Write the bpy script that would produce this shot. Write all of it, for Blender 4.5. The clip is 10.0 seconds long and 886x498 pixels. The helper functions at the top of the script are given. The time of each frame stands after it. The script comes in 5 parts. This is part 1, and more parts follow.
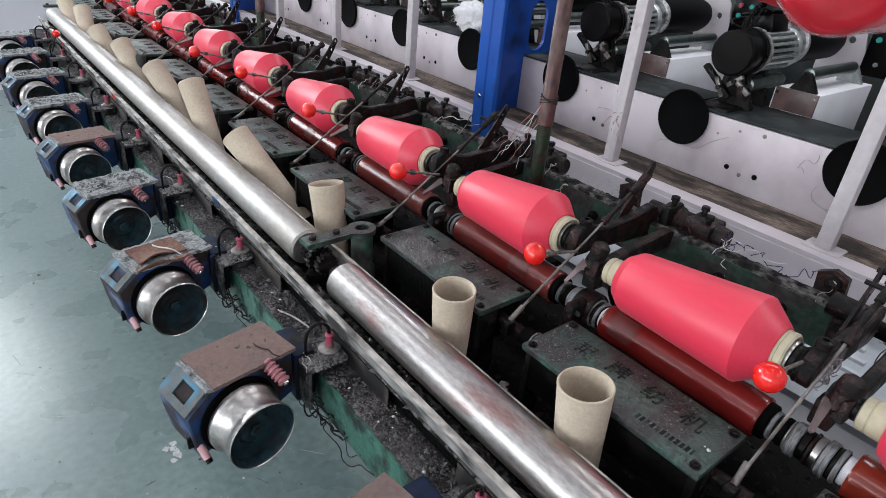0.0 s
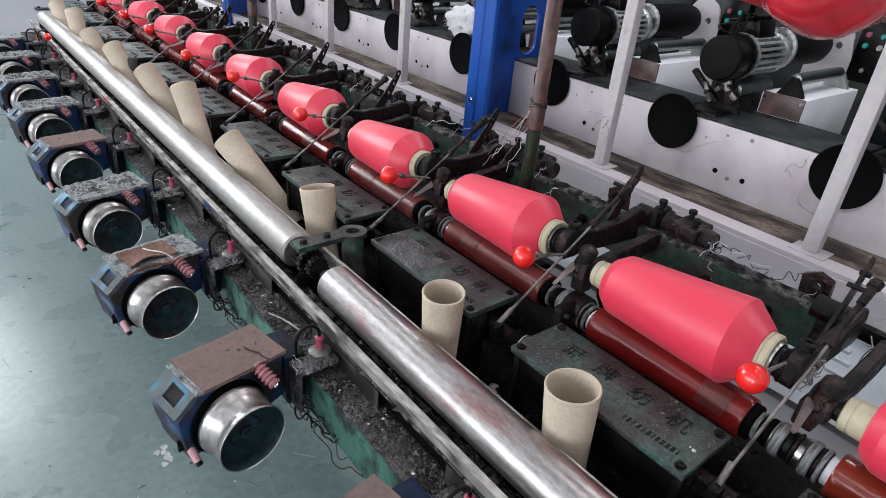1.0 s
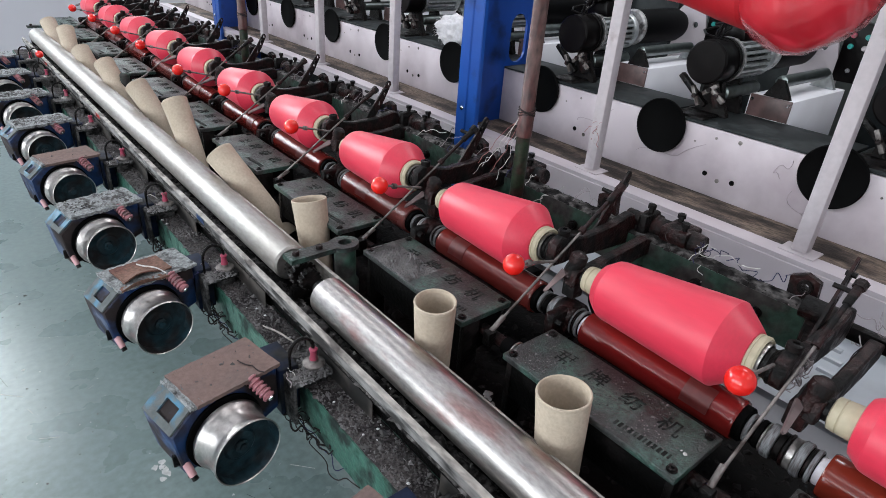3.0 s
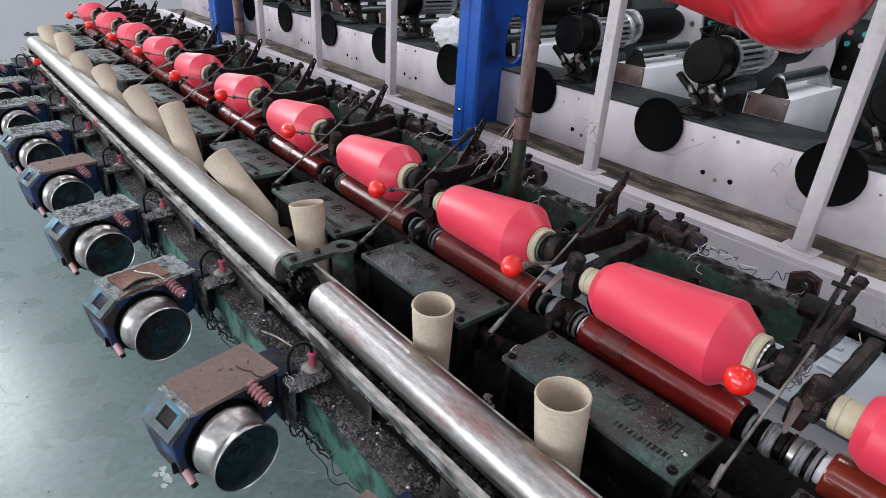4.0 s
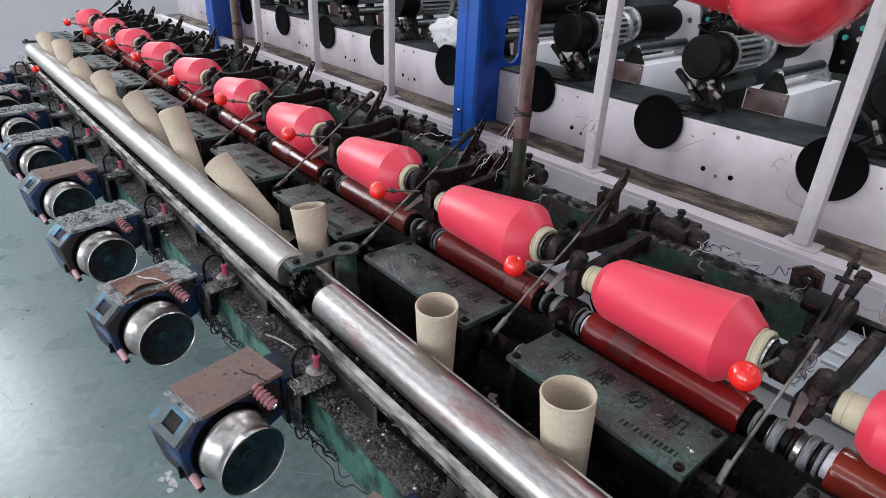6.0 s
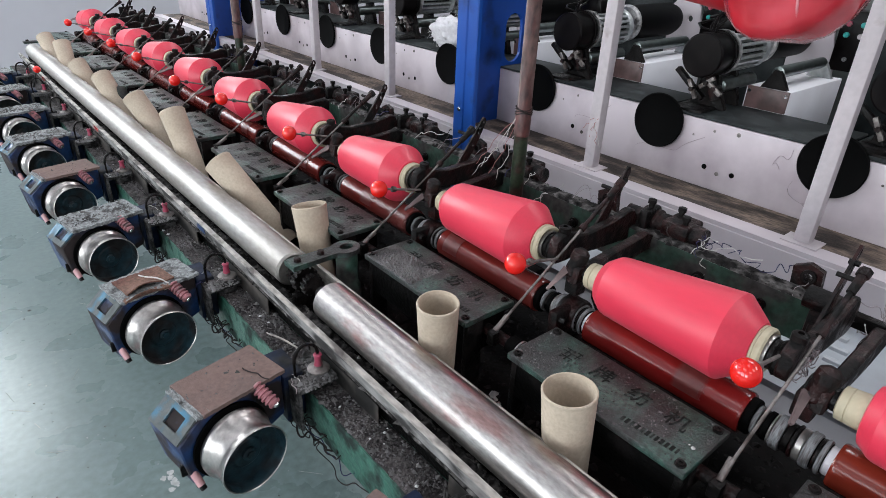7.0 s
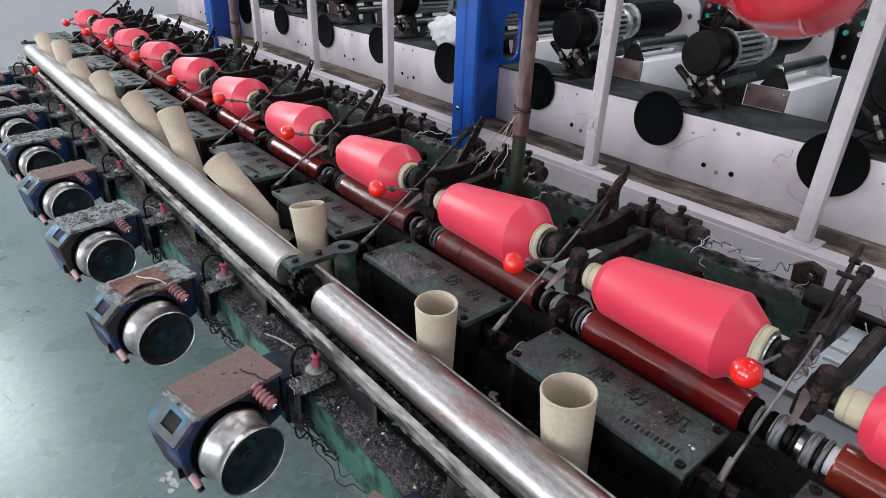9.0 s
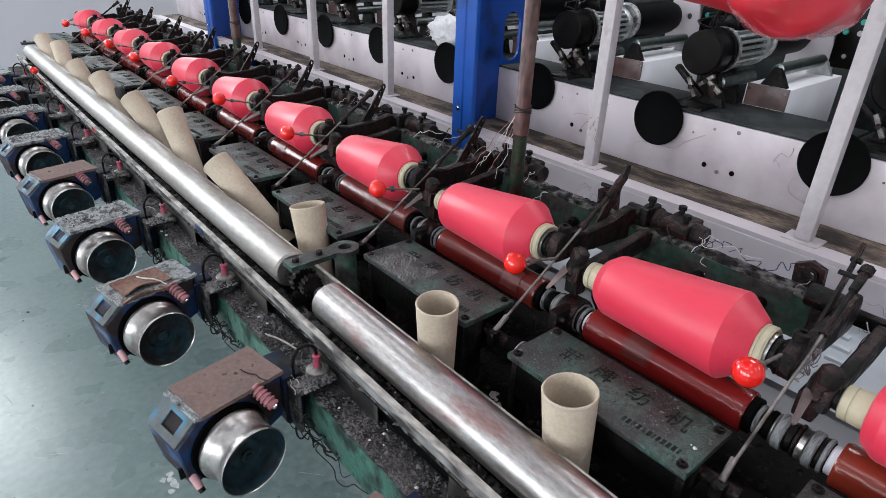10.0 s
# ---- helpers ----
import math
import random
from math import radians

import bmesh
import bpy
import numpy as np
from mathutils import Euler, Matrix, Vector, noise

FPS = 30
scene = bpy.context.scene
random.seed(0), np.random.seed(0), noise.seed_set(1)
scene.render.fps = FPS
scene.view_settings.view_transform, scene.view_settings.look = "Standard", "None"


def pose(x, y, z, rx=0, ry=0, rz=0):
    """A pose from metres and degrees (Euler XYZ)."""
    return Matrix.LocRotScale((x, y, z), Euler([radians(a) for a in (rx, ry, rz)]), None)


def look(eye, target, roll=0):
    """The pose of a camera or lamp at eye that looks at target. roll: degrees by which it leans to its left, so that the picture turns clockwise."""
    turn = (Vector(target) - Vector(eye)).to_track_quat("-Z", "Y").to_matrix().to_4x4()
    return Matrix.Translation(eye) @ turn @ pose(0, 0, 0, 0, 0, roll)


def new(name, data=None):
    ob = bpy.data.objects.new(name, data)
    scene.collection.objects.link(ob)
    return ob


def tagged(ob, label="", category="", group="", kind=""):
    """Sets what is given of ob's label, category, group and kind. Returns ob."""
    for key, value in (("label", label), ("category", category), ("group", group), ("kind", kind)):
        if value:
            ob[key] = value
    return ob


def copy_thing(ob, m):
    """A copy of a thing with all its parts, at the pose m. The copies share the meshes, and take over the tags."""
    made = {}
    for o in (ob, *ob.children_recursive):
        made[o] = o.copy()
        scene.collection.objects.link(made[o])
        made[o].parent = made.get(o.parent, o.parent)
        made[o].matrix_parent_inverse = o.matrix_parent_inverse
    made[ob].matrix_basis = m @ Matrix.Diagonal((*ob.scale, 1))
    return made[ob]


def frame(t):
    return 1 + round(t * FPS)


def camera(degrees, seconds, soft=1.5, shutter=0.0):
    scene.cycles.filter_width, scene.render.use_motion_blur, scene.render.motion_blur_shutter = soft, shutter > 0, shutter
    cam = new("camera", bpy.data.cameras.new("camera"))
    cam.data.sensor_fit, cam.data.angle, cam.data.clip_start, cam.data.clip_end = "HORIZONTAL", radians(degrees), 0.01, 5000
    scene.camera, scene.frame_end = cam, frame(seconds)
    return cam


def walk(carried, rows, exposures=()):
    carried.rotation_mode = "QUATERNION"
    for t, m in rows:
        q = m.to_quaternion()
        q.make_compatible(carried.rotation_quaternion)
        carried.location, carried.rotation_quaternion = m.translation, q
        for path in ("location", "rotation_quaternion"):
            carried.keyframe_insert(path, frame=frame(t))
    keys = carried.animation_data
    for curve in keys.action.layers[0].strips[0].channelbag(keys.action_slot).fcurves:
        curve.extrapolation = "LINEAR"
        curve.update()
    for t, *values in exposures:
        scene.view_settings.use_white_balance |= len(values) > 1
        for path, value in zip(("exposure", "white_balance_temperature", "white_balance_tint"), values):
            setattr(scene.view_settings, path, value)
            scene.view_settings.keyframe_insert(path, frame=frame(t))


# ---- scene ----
cam = camera(72.36, 10.0, soft=0.5, shutter=0.5)
walk(cam, [
    (0, pose(-0.7074, -0.1615, 1.4836, 61.106, -4.539, -37.839)),
    (0.5, pose(-0.7081, -0.1690, 1.4836, 61.332, -4.736, -38.147)),
    (1, pose(-0.7063, -0.1718, 1.4881, 61.451, -4.783, -38.366)),
    (1.5, pose(-0.7041, -0.1732, 1.4897, 61.609, -4.695, -38.539)),
    (2, pose(-0.7065, -0.1810, 1.4944, 61.794, -4.509, -38.755)),
    (2.5, pose(-0.7037, -0.1819, 1.4978, 61.951, -4.136, -38.994)),
    (4, pose(-0.6934, -0.1842, 1.4974, 62.345, -3.058, -39.450)),
    (4.5, pose(-0.6925, -0.1804, 1.4964, 62.354, -2.774, -39.612)),
    (5, pose(-0.6908, -0.1801, 1.4974, 62.355, -2.576, -39.709)),
    (5.5, pose(-0.6948, -0.1814, 1.4989, 62.407, -2.368, -39.803)),
    (7, pose(-0.6975, -0.1838, 1.4962, 62.344, -2.033, -39.821)),
    (7.5, pose(-0.6965, -0.1861, 1.4960, 62.345, -1.970, -39.837)),
    (8, pose(-0.6968, -0.1896, 1.4968, 62.311, -1.918, -39.859)),
    (8.5, pose(-0.6944, -0.1869, 1.4953, 62.342, -1.903, -39.879)),
    (9, pose(-0.6918, -0.1819, 1.4940, 62.304, -1.877, -39.900)),
    (9.5, pose(-0.6920, -0.1779, 1.4927, 62.306, -1.857, -39.935)),
    (10, pose(-0.6924, -0.1799, 1.4931, 62.309, -1.798, -39.963)),
], exposures=[(0, 0.0), (10, 0.0)])

# ---- light: daylight from side windows, added ceiling fill ----
world = bpy.data.worlds.new("sky")
scene.world = world
world.use_nodes = True
wn = world.node_tree.nodes
sky = wn.new("ShaderNodeTexSky")
sky.sky_type, sky.sun_disc = "NISHITA", False
sky.sun_elevation, sky.sun_rotation = radians(40), radians(-100)
world.node_tree.links.new(sky.outputs[0], wn["Background"].inputs[0])
wn["Background"].inputs[1].default_value = 0.1


def area_lamp(name, m, sx, sy, power, colour):
    data = bpy.data.lights.new(name, "AREA")
    data.shape, data.size, data.size_y, data.energy, data.color = "RECTANGLE", sx, sy, power, colour
    ob = new(name, data)
    ob.matrix_world = m
    return ob


# ---- materials ----
def node_material(name, base, rough=0.6, metal=0.0, grain=40.0, amount=0.25, second=None, blotch=6.0, cover=0.5, sharp=0.15,
                  bump=0.0, bump_scale=120.0, second_rough=None, coat=0.0, per_object=0.0, stretch=(1, 1, 1), world_space=False, spec=0.5, second_metal=0.2):
    """A surface: base colour with fine grain, and a second colour (dust, rust, wear) in blotches of its own shape."""
    mat = bpy.data.materials.new(name)
    mat.use_nodes = True
    nt = mat.node_tree
    n, link = nt.nodes, nt.links.new
    bsdf = n["Principled BSDF"]
    tc = n.new("ShaderNodeTexCoord")
    mp = n.new("ShaderNodeMapping")
    mp.inputs["Scale"].default_value = stretch
    if world_space:
        geo = n.new("ShaderNodeNewGeometry")
        link(geo.outputs["Position"], mp.inputs[0])
    else:
        link(tc.outputs["Object"], mp.inputs[0])
    info = n.new("ShaderNodeObjectInfo")
    shift = n.new("ShaderNodeVectorMath")
    shift.operation = "MULTIPLY_ADD"
    rnd = n.new("ShaderNodeCombineXYZ")
    for i in range(3):
        link(info.outputs["Random"], rnd.inputs[i])
    shift.inputs[1].default_value = (0, 0, 0) if world_space else (17.0, 9.0, 23.0)
    link(rnd.outputs[0], shift.inputs[0])
    link(mp.outputs[0], shift.inputs[2])

    def tex(scale, detail=6.0):
        t = n.new("ShaderNodeTexNoise")
        t.inputs["Scale"].default_value, t.inputs["Detail"].default_value = scale, detail
        link(shift.outputs[0], t.inputs["Vector"])
        return t

    def mixer(mode="MIX"):
        m = n.new("ShaderNodeMix")
        m.data_type, m.blend_type = "RGBA", mode
        return m

    fine = tex(grain)
    ramp = n.new("ShaderNodeMapRange")
    ramp.inputs[1].default_value, ramp.inputs[2].default_value = 0.3, 0.7
    ramp.inputs[3].default_value, ramp.inputs[4].default_value = 1 - amount, 1 + amount
    link(fine.outputs[0], ramp.inputs[0])
    scale = n.new("ShaderNodeVectorMath")
    scale.operation = "SCALE"
    scale.inputs[0].default_value = base
    link(ramp.outputs[0], scale.inputs[3])
    colour = scale.outputs[0]
    if per_object:
        pr = n.new("ShaderNodeMapRange")
        pr.inputs[3].default_value, pr.inputs[4].default_value = 1 - per_object, 1 + per_object
        link(info.outputs["Random"], pr.inputs[0])
        sc = n.new("ShaderNodeVectorMath")
        sc.operation = "SCALE"
        link(colour, sc.inputs[0])
        link(pr.outputs[0], sc.inputs[3])
        colour = sc.outputs[0]
    bsdf.inputs["Roughness"].default_value = rough
    bsdf.inputs["Specular IOR Level"].default_value = spec
    if second is not None:
        big = tex(blotch, 8.0)
        cut = n.new("ShaderNodeMapRange")
        cut.inputs[1].default_value, cut.inputs[2].default_value = 0.5 + (0.5 - cover) * 0.5 - sharp / 2, 0.5 + (0.5 - cover) * 0.5 + sharp / 2
        link(big.outputs[0], cut.inputs[0])
        mx = mixer()
        link(cut.outputs[0], mx.inputs[0])
        link(colour, mx.inputs[6])
        sc2 = n.new("ShaderNodeVectorMath")
        sc2.operation = "SCALE"
        sc2.inputs[0].default_value = second
        link(ramp.outputs[0], sc2.inputs[3])
        link(sc2.outputs[0], mx.inputs[7])
        colour = mx.outputs[2]
        r2 = n.new("ShaderNodeMapRange")
        r2.inputs[3].default_value, r2.inputs[4].default_value = rough, second_rough if second_rough is not None else rough
        link(cut.outputs[0], r2.inputs[0])
        link(r2.outputs[0], bsdf.inputs["Roughness"])
        if metal:
            m2 = n.new("ShaderNodeMapRange")
            m2.inputs[3].default_value, m2.inputs[4].default_value = metal, metal * second_metal
            link(cut.outputs[0], m2.inputs[0])
            link(m2.outputs[0], bsdf.inputs["Metallic"])
    elif metal:
        bsdf.inputs["Metallic"].default_value = metal
    link(colour, bsdf.inputs["Base Color"])
    if coat:
        bsdf.inputs["Coat Weight"].default_value = coat
    if bump:
        b = n.new("ShaderNodeBump")
        b.inputs["Strength"].default_value, b.inputs["Distance"].default_value = bump, 0.004
        bt = tex(bump_scale)
        link(bt.outputs[0], b.inputs["Height"])
        link(b.outputs[0], bsdf.inputs["Normal"])
    return mat


M = {}
M["floor"] = node_material("painted_concrete", (0.13, 0.178, 0.175), 0.25, grain=40, amount=0.16, second=(0.172, 0.222, 0.219), blotch=3.2, cover=0.5, sharp=0.6, bump=0.05, bump_scale=45, second_rough=0.31, world_space=True)
M["wall"] = node_material("wall_paint", (0.55, 0.54, 0.575), 0.8, grain=2, amount=0.04, world_space=True)
M["dusty_lid"] = node_material("dusty_green_iron", (0.024, 0.056, 0.045), 0.36, grain=120, amount=0.8, second=(0.017, 0.0185, 0.0185), blotch=15, cover=0.5, sharp=0.12, bump=0.7, bump_scale=220, second_rough=0.5, spec=0.6)
M["dark_iron"] = node_material("oily_dark_iron", (0.0035, 0.003, 0.003), 0.34, metal=0.2, grain=90, amount=0.6, second=(0.0075, 0.0052, 0.005), blotch=30, cover=0.38, bump=0.6, bump_scale=160, second_rough=0.9, spec=0.2)
M["brown_iron"] = node_material("brown_stained_iron", (0.017, 0.0062, 0.006), 0.32, grain=80, amount=0.7, second=(0.003, 0.0027, 0.0027), blotch=34, cover=0.5, bump=0.7, bump_scale=140, second_rough=0.7, spec=0.25)
M["green_paint"] = node_material("green_machine_paint", (0.03, 0.064, 0.048), 0.45, grain=60, amount=0.4, second=(0.045, 0.044, 0.042), blotch=18, cover=0.5, bump=0.4, bump_scale=120, second_rough=0.95, spec=0.25)
M["steel"] = node_material("worn_bright_steel", (0.385, 0.362, 0.35), 0.35, metal=1.0, second_metal=0.85, grain=240, amount=0.2, second=(0.26, 0.165, 0.158), blotch=24, cover=0.26, sharp=0.12, second_rough=0.45, stretch=(1, 0.3, 1), bump=0.03, bump_scale=260)
M["clean_steel"] = node_material("clean_bright_steel", (0.40, 0.388, 0.37), 0.47, metal=1.0, second_metal=0.9, grain=120, amount=0.14, second=(0.3, 0.275, 0.255), blotch=8, cover=0.4, sharp=0.3, second_rough=0.52, stretch=(1, 0.3, 1), bump=0.02)
M["worn_steel"] = node_material("scuffed_steel_edge", (0.5, 0.49, 0.49), 0.4, metal=0.8, grain=70, amount=0.4, second=(0.07, 0.065, 0.065), blotch=30, cover=0.35, second_rough=0.9)
M["chrome"] = node_material("bright_metal", (0.7, 0.7, 0.71), 0.2, metal=1.0, grain=60, amount=0.15)
M["yarn"] = node_material("red_yarn", (0.62, 0.032, 0.066), 0.39, grain=300, amount=0.06, bump=0.06, bump_scale=500, stretch=(1, 0.05, 1))
M["yarn"].node_tree.nodes["Principled BSDF"].inputs["Sheen Weight"].default_value = 0.1
M["yarn"].node_tree.nodes["Principled BSDF"].inputs["Sheen Tint"].default_value = (1.0, 0.6, 0.65, 1.0)
M["drum"] = node_material("brown_bakelite", (0.19, 0.011, 0.0105), 0.2, grain=25, amount=0.2, second=(0.16, 0.017, 0.014), blotch=7, cover=0.3, sharp=0.3, second_rough=0.26, stretch=(1, 0.3, 1))
# brown drums; the greyish second colour paints in their whitish glare
M["drum_brown"] = node_material("glare_brown_bakelite", (0.13, 0.0135, 0.011), 0.2, grain=25, amount=0.25, second=(0.15, 0.05, 0.045), blotch=9, cover=0.36, sharp=0.3, second_rough=0.3, stretch=(1, 0.3, 1))
M["drum_orange"] = node_material("orange_bakelite", (0.19, 0.024, 0.013), 0.2, grain=25, amount=0.2, second=(0.15, 0.03, 0.02), blotch=8, cover=0.3, sharp=0.3, stretch=(1, 0.3, 1))
M["card"] = node_material("paper_tube", (0.45, 0.375, 0.292), 0.85, grain=160, amount=0.1, second=(0.39, 0.315, 0.238), blotch=10, cover=0.35, sharp=0.3, bump=0.15, bump_scale=260, per_object=0.06)
M["card_rim"] = node_material("pale_tube_rim", (0.42, 0.37, 0.26), 0.6, grain=100, amount=0.08)
M["ball"] = node_material("red_plastic", (0.72, 0.012, 0.008), 0.12, grain=30, amount=0.04, coat=0.5)
M["blue_paint"] = node_material("blue_housing_paint", (0.006, 0.03, 0.105), 0.35, grain=60, amount=0.3, second=(0.017, 0.0105, 0.0105), blotch=14, cover=0.52, second_rough=0.9)
M["cyan_paint"] = node_material("light_blue_paint", (0.03, 0.15, 0.25), 0.4, grain=60, amount=0.3, second=(0.085, 0.095, 0.095), blotch=30, cover=0.6, second_rough=0.9, bump=0.3)
M["felt"] = node_material("lint_felt", (0.165, 0.112, 0.1), 0.95, grain=120, amount=0.14, second=(0.13, 0.095, 0.088), blotch=14, cover=0.35, sharp=0.3, bump=0.25, bump_scale=300, spec=0.25)
M["grey_lint"] = node_material("grey_lint", (0.23, 0.24, 0.243), 0.95, grain=220, amount=0.45, second=(0.07, 0.07, 0.072), blotch=45, cover=0.36, bump=0.7, bump_scale=240, spec=0.25)
M["pink"] = node_material("pink_ceramic", (0.3, 0.115, 0.13), 0.5, grain=60, amount=0.25, second=(0.1, 0.055, 0.057), blotch=50, cover=0.42)
M["white_paint"] = node_material("white_machine_paint", (0.5, 0.455, 0.482), 0.38, grain=4, amount=0.04, second=(0.40, 0.35, 0.372), blotch=4, cover=0.33, sharp=0.35, second_rough=0.5)
M["white_post"] = node_material("white_post_paint", (0.47, 0.425, 0.442), 0.4, grain=50, amount=0.08, second=(0.36, 0.31, 0.31), blotch=22, cover=0.08, sharp=0.1)
M["wood"] = node_material("dirty_board", (0.17, 0.125, 0.096), 0.75, grain=110, amount=0.6, second=(0.026, 0.018, 0.014), blotch=16, cover=0.56, sharp=0.2, bump=0.4, bump_scale=110, stretch=(1.3, 0.45, 1))
M["black"] = node_material("black_rubber", (0.0012, 0.0012, 0.0013), 0.7, grain=50, amount=0.3, spec=0.06)
M["black_yarn"] = node_material("black_yarn", (0.0015, 0.0016, 0.002), 0.5, grain=200, amount=0.2, spec=0.08)
M["alu"] = node_material("cast_aluminium", (0.38, 0.4, 0.405), 0.38, metal=0.7, grain=60, amount=0.25)
M["deep_blue"] = node_material("deep_blue_paint", (0.004, 0.062, 0.31), 0.38, grain=8, amount=0.12, second=(0.008, 0.02, 0.08), blotch=7, cover=0.2, sharp=0.2)
M["rust_pipe"] = node_material("rusty_painted_pipe", (0.062, 0.019, 0.017), 0.45, grain=90, amount=0.6, second=(0.08, 0.045, 0.04), blotch=30, cover=0.45, second_rough=0.7, bump=0.3, stretch=(1, 1, 0.4))
M["cotton"] = node_material("white_lint", (0.56, 0.545, 0.56), 0.95, grain=80, amount=0.1, bump=0.6, bump_scale=60)
M["thread"] = node_material("pale_thread", (0.5, 0.48, 0.46), 0.8, grain=80, amount=0.2)
M["dark_thread"] = node_material("dark_thread", (0.03, 0.025, 0.025), 0.8, grain=80, amount=0.2, spec=0.12)


M["green_beam"] = node_material("green_beam_paint", (0.034, 0.115, 0.083), 0.42, grain=70, amount=0.35, second=(0.012, 0.022, 0.019), blotch=18, cover=0.42, bump=0.3, second_rough=0.9)
# near-black base: the deep shade of the machine's recesses is put into the colour
M["black_bed"] = node_material("shaded_oily_iron", (0.0022, 0.002, 0.002), 0.6, grain=60, amount=0.5, second=(0.007, 0.006, 0.006), blotch=20, cover=0.25, bump=0.6, second_rough=0.95, spec=0.08)
M["white_tray"] = node_material("pale_sheet", (0.34, 0.37, 0.40), 0.4, grain=12, amount=0.06, second=(0.22, 0.225, 0.23), blotch=7, cover=0.3, sharp=0.3)
M["lip_steel"] = node_material("worn_lip", (0.4, 0.37, 0.34), 0.5, metal=0.3, grain=90, amount=0.4, second=(0.13, 0.115, 0.108), blotch=34, cover=0.36, second_rough=0.9, stretch=(1, 0.4, 1))
# darker than the lid: shading of the raised characters put into their colour
M["stamp"] = node_material("stamp_relief_shade", (0.009, 0.011, 0.01), 0.6, grain=90, amount=0.5, second=(0.035, 0.042, 0.039), blotch=70, cover=0.36, spec=0.12)
M["grey_wrap"] = node_material("grey_yarn_wrap", (0.2, 0.205, 0.213), 0.6, grain=150, amount=0.4, second=(0.08, 0.07, 0.07), blotch=50, cover=0.4, stretch=(1, 6, 1))
M["paddle"] = node_material("worn_brown_grey", (0.2, 0.15, 0.145), 0.5, grain=50, amount=0.25, second=(0.1, 0.07, 0.07), blotch=14, cover=0.4)
M["rust_felt"] = node_material("rust_brown_felt", (0.15, 0.08, 0.058), 0.95, grain=150, amount=0.35, second=(0.1, 0.04, 0.03), blotch=12, cover=0.4, bump=0.4)
M["cup_steel"] = node_material("scuffed_cup_steel", (0.43, 0.405, 0.39), 0.3, metal=1.0, grain=140, amount=0.16, second=(0.15, 0.13, 0.125), blotch=22, cover=0.22, sharp=0.3, second_rough=0.65)
M["cup_dirt"] = node_material("dirty_dark_disc", (0.01, 0.027, 0.036), 0.34, grain=60, amount=0.6, second=(0.011, 0.0085, 0.0085), blotch=16, cover=0.47, second_rough=0.75, bump=0.3, spec=0.35)
M["pink_pale"] = node_material("pale_pink_ceramic", (0.55, 0.3, 0.31), 0.4, grain=60, amount=0.15)
M["pink_deep"] = node_material("deep_pink_ceramic", (0.36, 0.05, 0.095), 0.4, grain=60, amount=0.2, second=(0.12, 0.06, 0.06), blotch=60, cover=0.35)
M["blue_dark"] = node_material("navy_paint", (0.008, 0.014, 0.035), 0.5, grain=60, amount=0.4, second=(0.02, 0.02, 0.02), blotch=18, cover=0.4, spec=0.12)
M["shelf_grey"] = node_material("dark_grey_plate", (0.013, 0.0165, 0.0175), 0.5, grain=30, amount=0.35, second=(0.035, 0.04, 0.041), blotch=11, cover=0.35, second_rough=0.8, spec=0.2)
M["black_gloss"] = node_material("black_paint_gloss", (0.0022, 0.0015, 0.0017), 0.3, grain=40, amount=0.3, second=(0.005, 0.0035, 0.0035), blotch=14, cover=0.35, second_rough=0.5, spec=0.12)
M["white_cool"] = node_material("white_cover_paint", (0.8, 0.8, 0.845), 0.4, grain=6, amount=0.05, second=(0.66, 0.65, 0.685), blotch=6, cover=0.3, sharp=0.3)
M["led_green"] = node_material("teal_button", (0.03, 0.3, 0.27), 0.3, grain=30, amount=0.1)
M["crumb"] = node_material("grey_crumb", (0.13, 0.125, 0.125), 0.95, grain=15, amount=0.7)
M["crumb_dark"] = node_material("dark_crumb", (0.018, 0.0165, 0.0165), 0.9, grain=15, amount=0.7, spec=0.12)
M["cotton_dirty"] = node_material("dirty_white_lint", (0.5, 0.5, 0.5), 0.95, grain=60, amount=0.2)
M["grey_thread"] = node_material("grey_thread", (0.28, 0.24, 0.25), 0.8, grain=60, amount=0.1)
M["yarn_dark"] = node_material("loose_red_yarn", (0.36, 0.007, 0.013), 0.45, grain=30, amount=0.12, second=(0.46, 0.018, 0.03), blotch=6, cover=0.35, sharp=0.5)
M["lint_blanket"] = node_material("lint_blanket", (0.07, 0.062, 0.062), 0.95, grain=160, amount=0.7, second=(0.028, 0.024, 0.025), blotch=20, cover=0.42, bump=0.9, bump_scale=180, spec=0.15)
M["crumb_mid"] = node_material("mid_grey_crumb", (0.095, 0.09, 0.09), 0.95, grain=15, amount=0.8, spec=0.15)
M["patch_brown"] = node_material("brown_patch", (0.12, 0.022, 0.02), 0.35, grain=60, amount=0.2)
# column web: deep_blue darkened for the shade it stands in, plus grease blotches
M["shade_grease_blue"] = node_material("shade_grease_paint", (0.004, 0.045, 0.25), 0.42, grain=8, amount=0.2, second=(0.004, 0.007, 0.03), blotch=9, cover=0.2, sharp=0.2)
M["led_glow"] = node_material("green_glow", (0.02, 0.5, 0.1), 0.4)
glow = M["led_glow"].node_tree.nodes["Principled BSDF"]
glow.inputs["Emission Color"].default_value, glow.inputs["Emission Strength"].default_value = (0.05, 1.0, 0.2, 1), 2.0
M["rod_steel"] = node_material("dull_rod_steel", (0.22, 0.2, 0.19), 0.45, metal=0.6, grain=60, amount=0.4, second=(0.04, 0.03, 0.027), blotch=30, cover=0.4, second_rough=0.8)
M["dust_iron"] = node_material("dusty_iron", (0.085, 0.082, 0.081), 0.85, grain=150, amount=0.7, second=(0.016, 0.0155, 0.0155), blotch=24, cover=0.5, bump=0.7, bump_scale=180, spec=0.2)
# pale colour of the modelled highlight on the upper package
M["film"] = node_material("pale_streak", (0.72, 0.3, 0.33), 0.4, grain=30, amount=0.15)


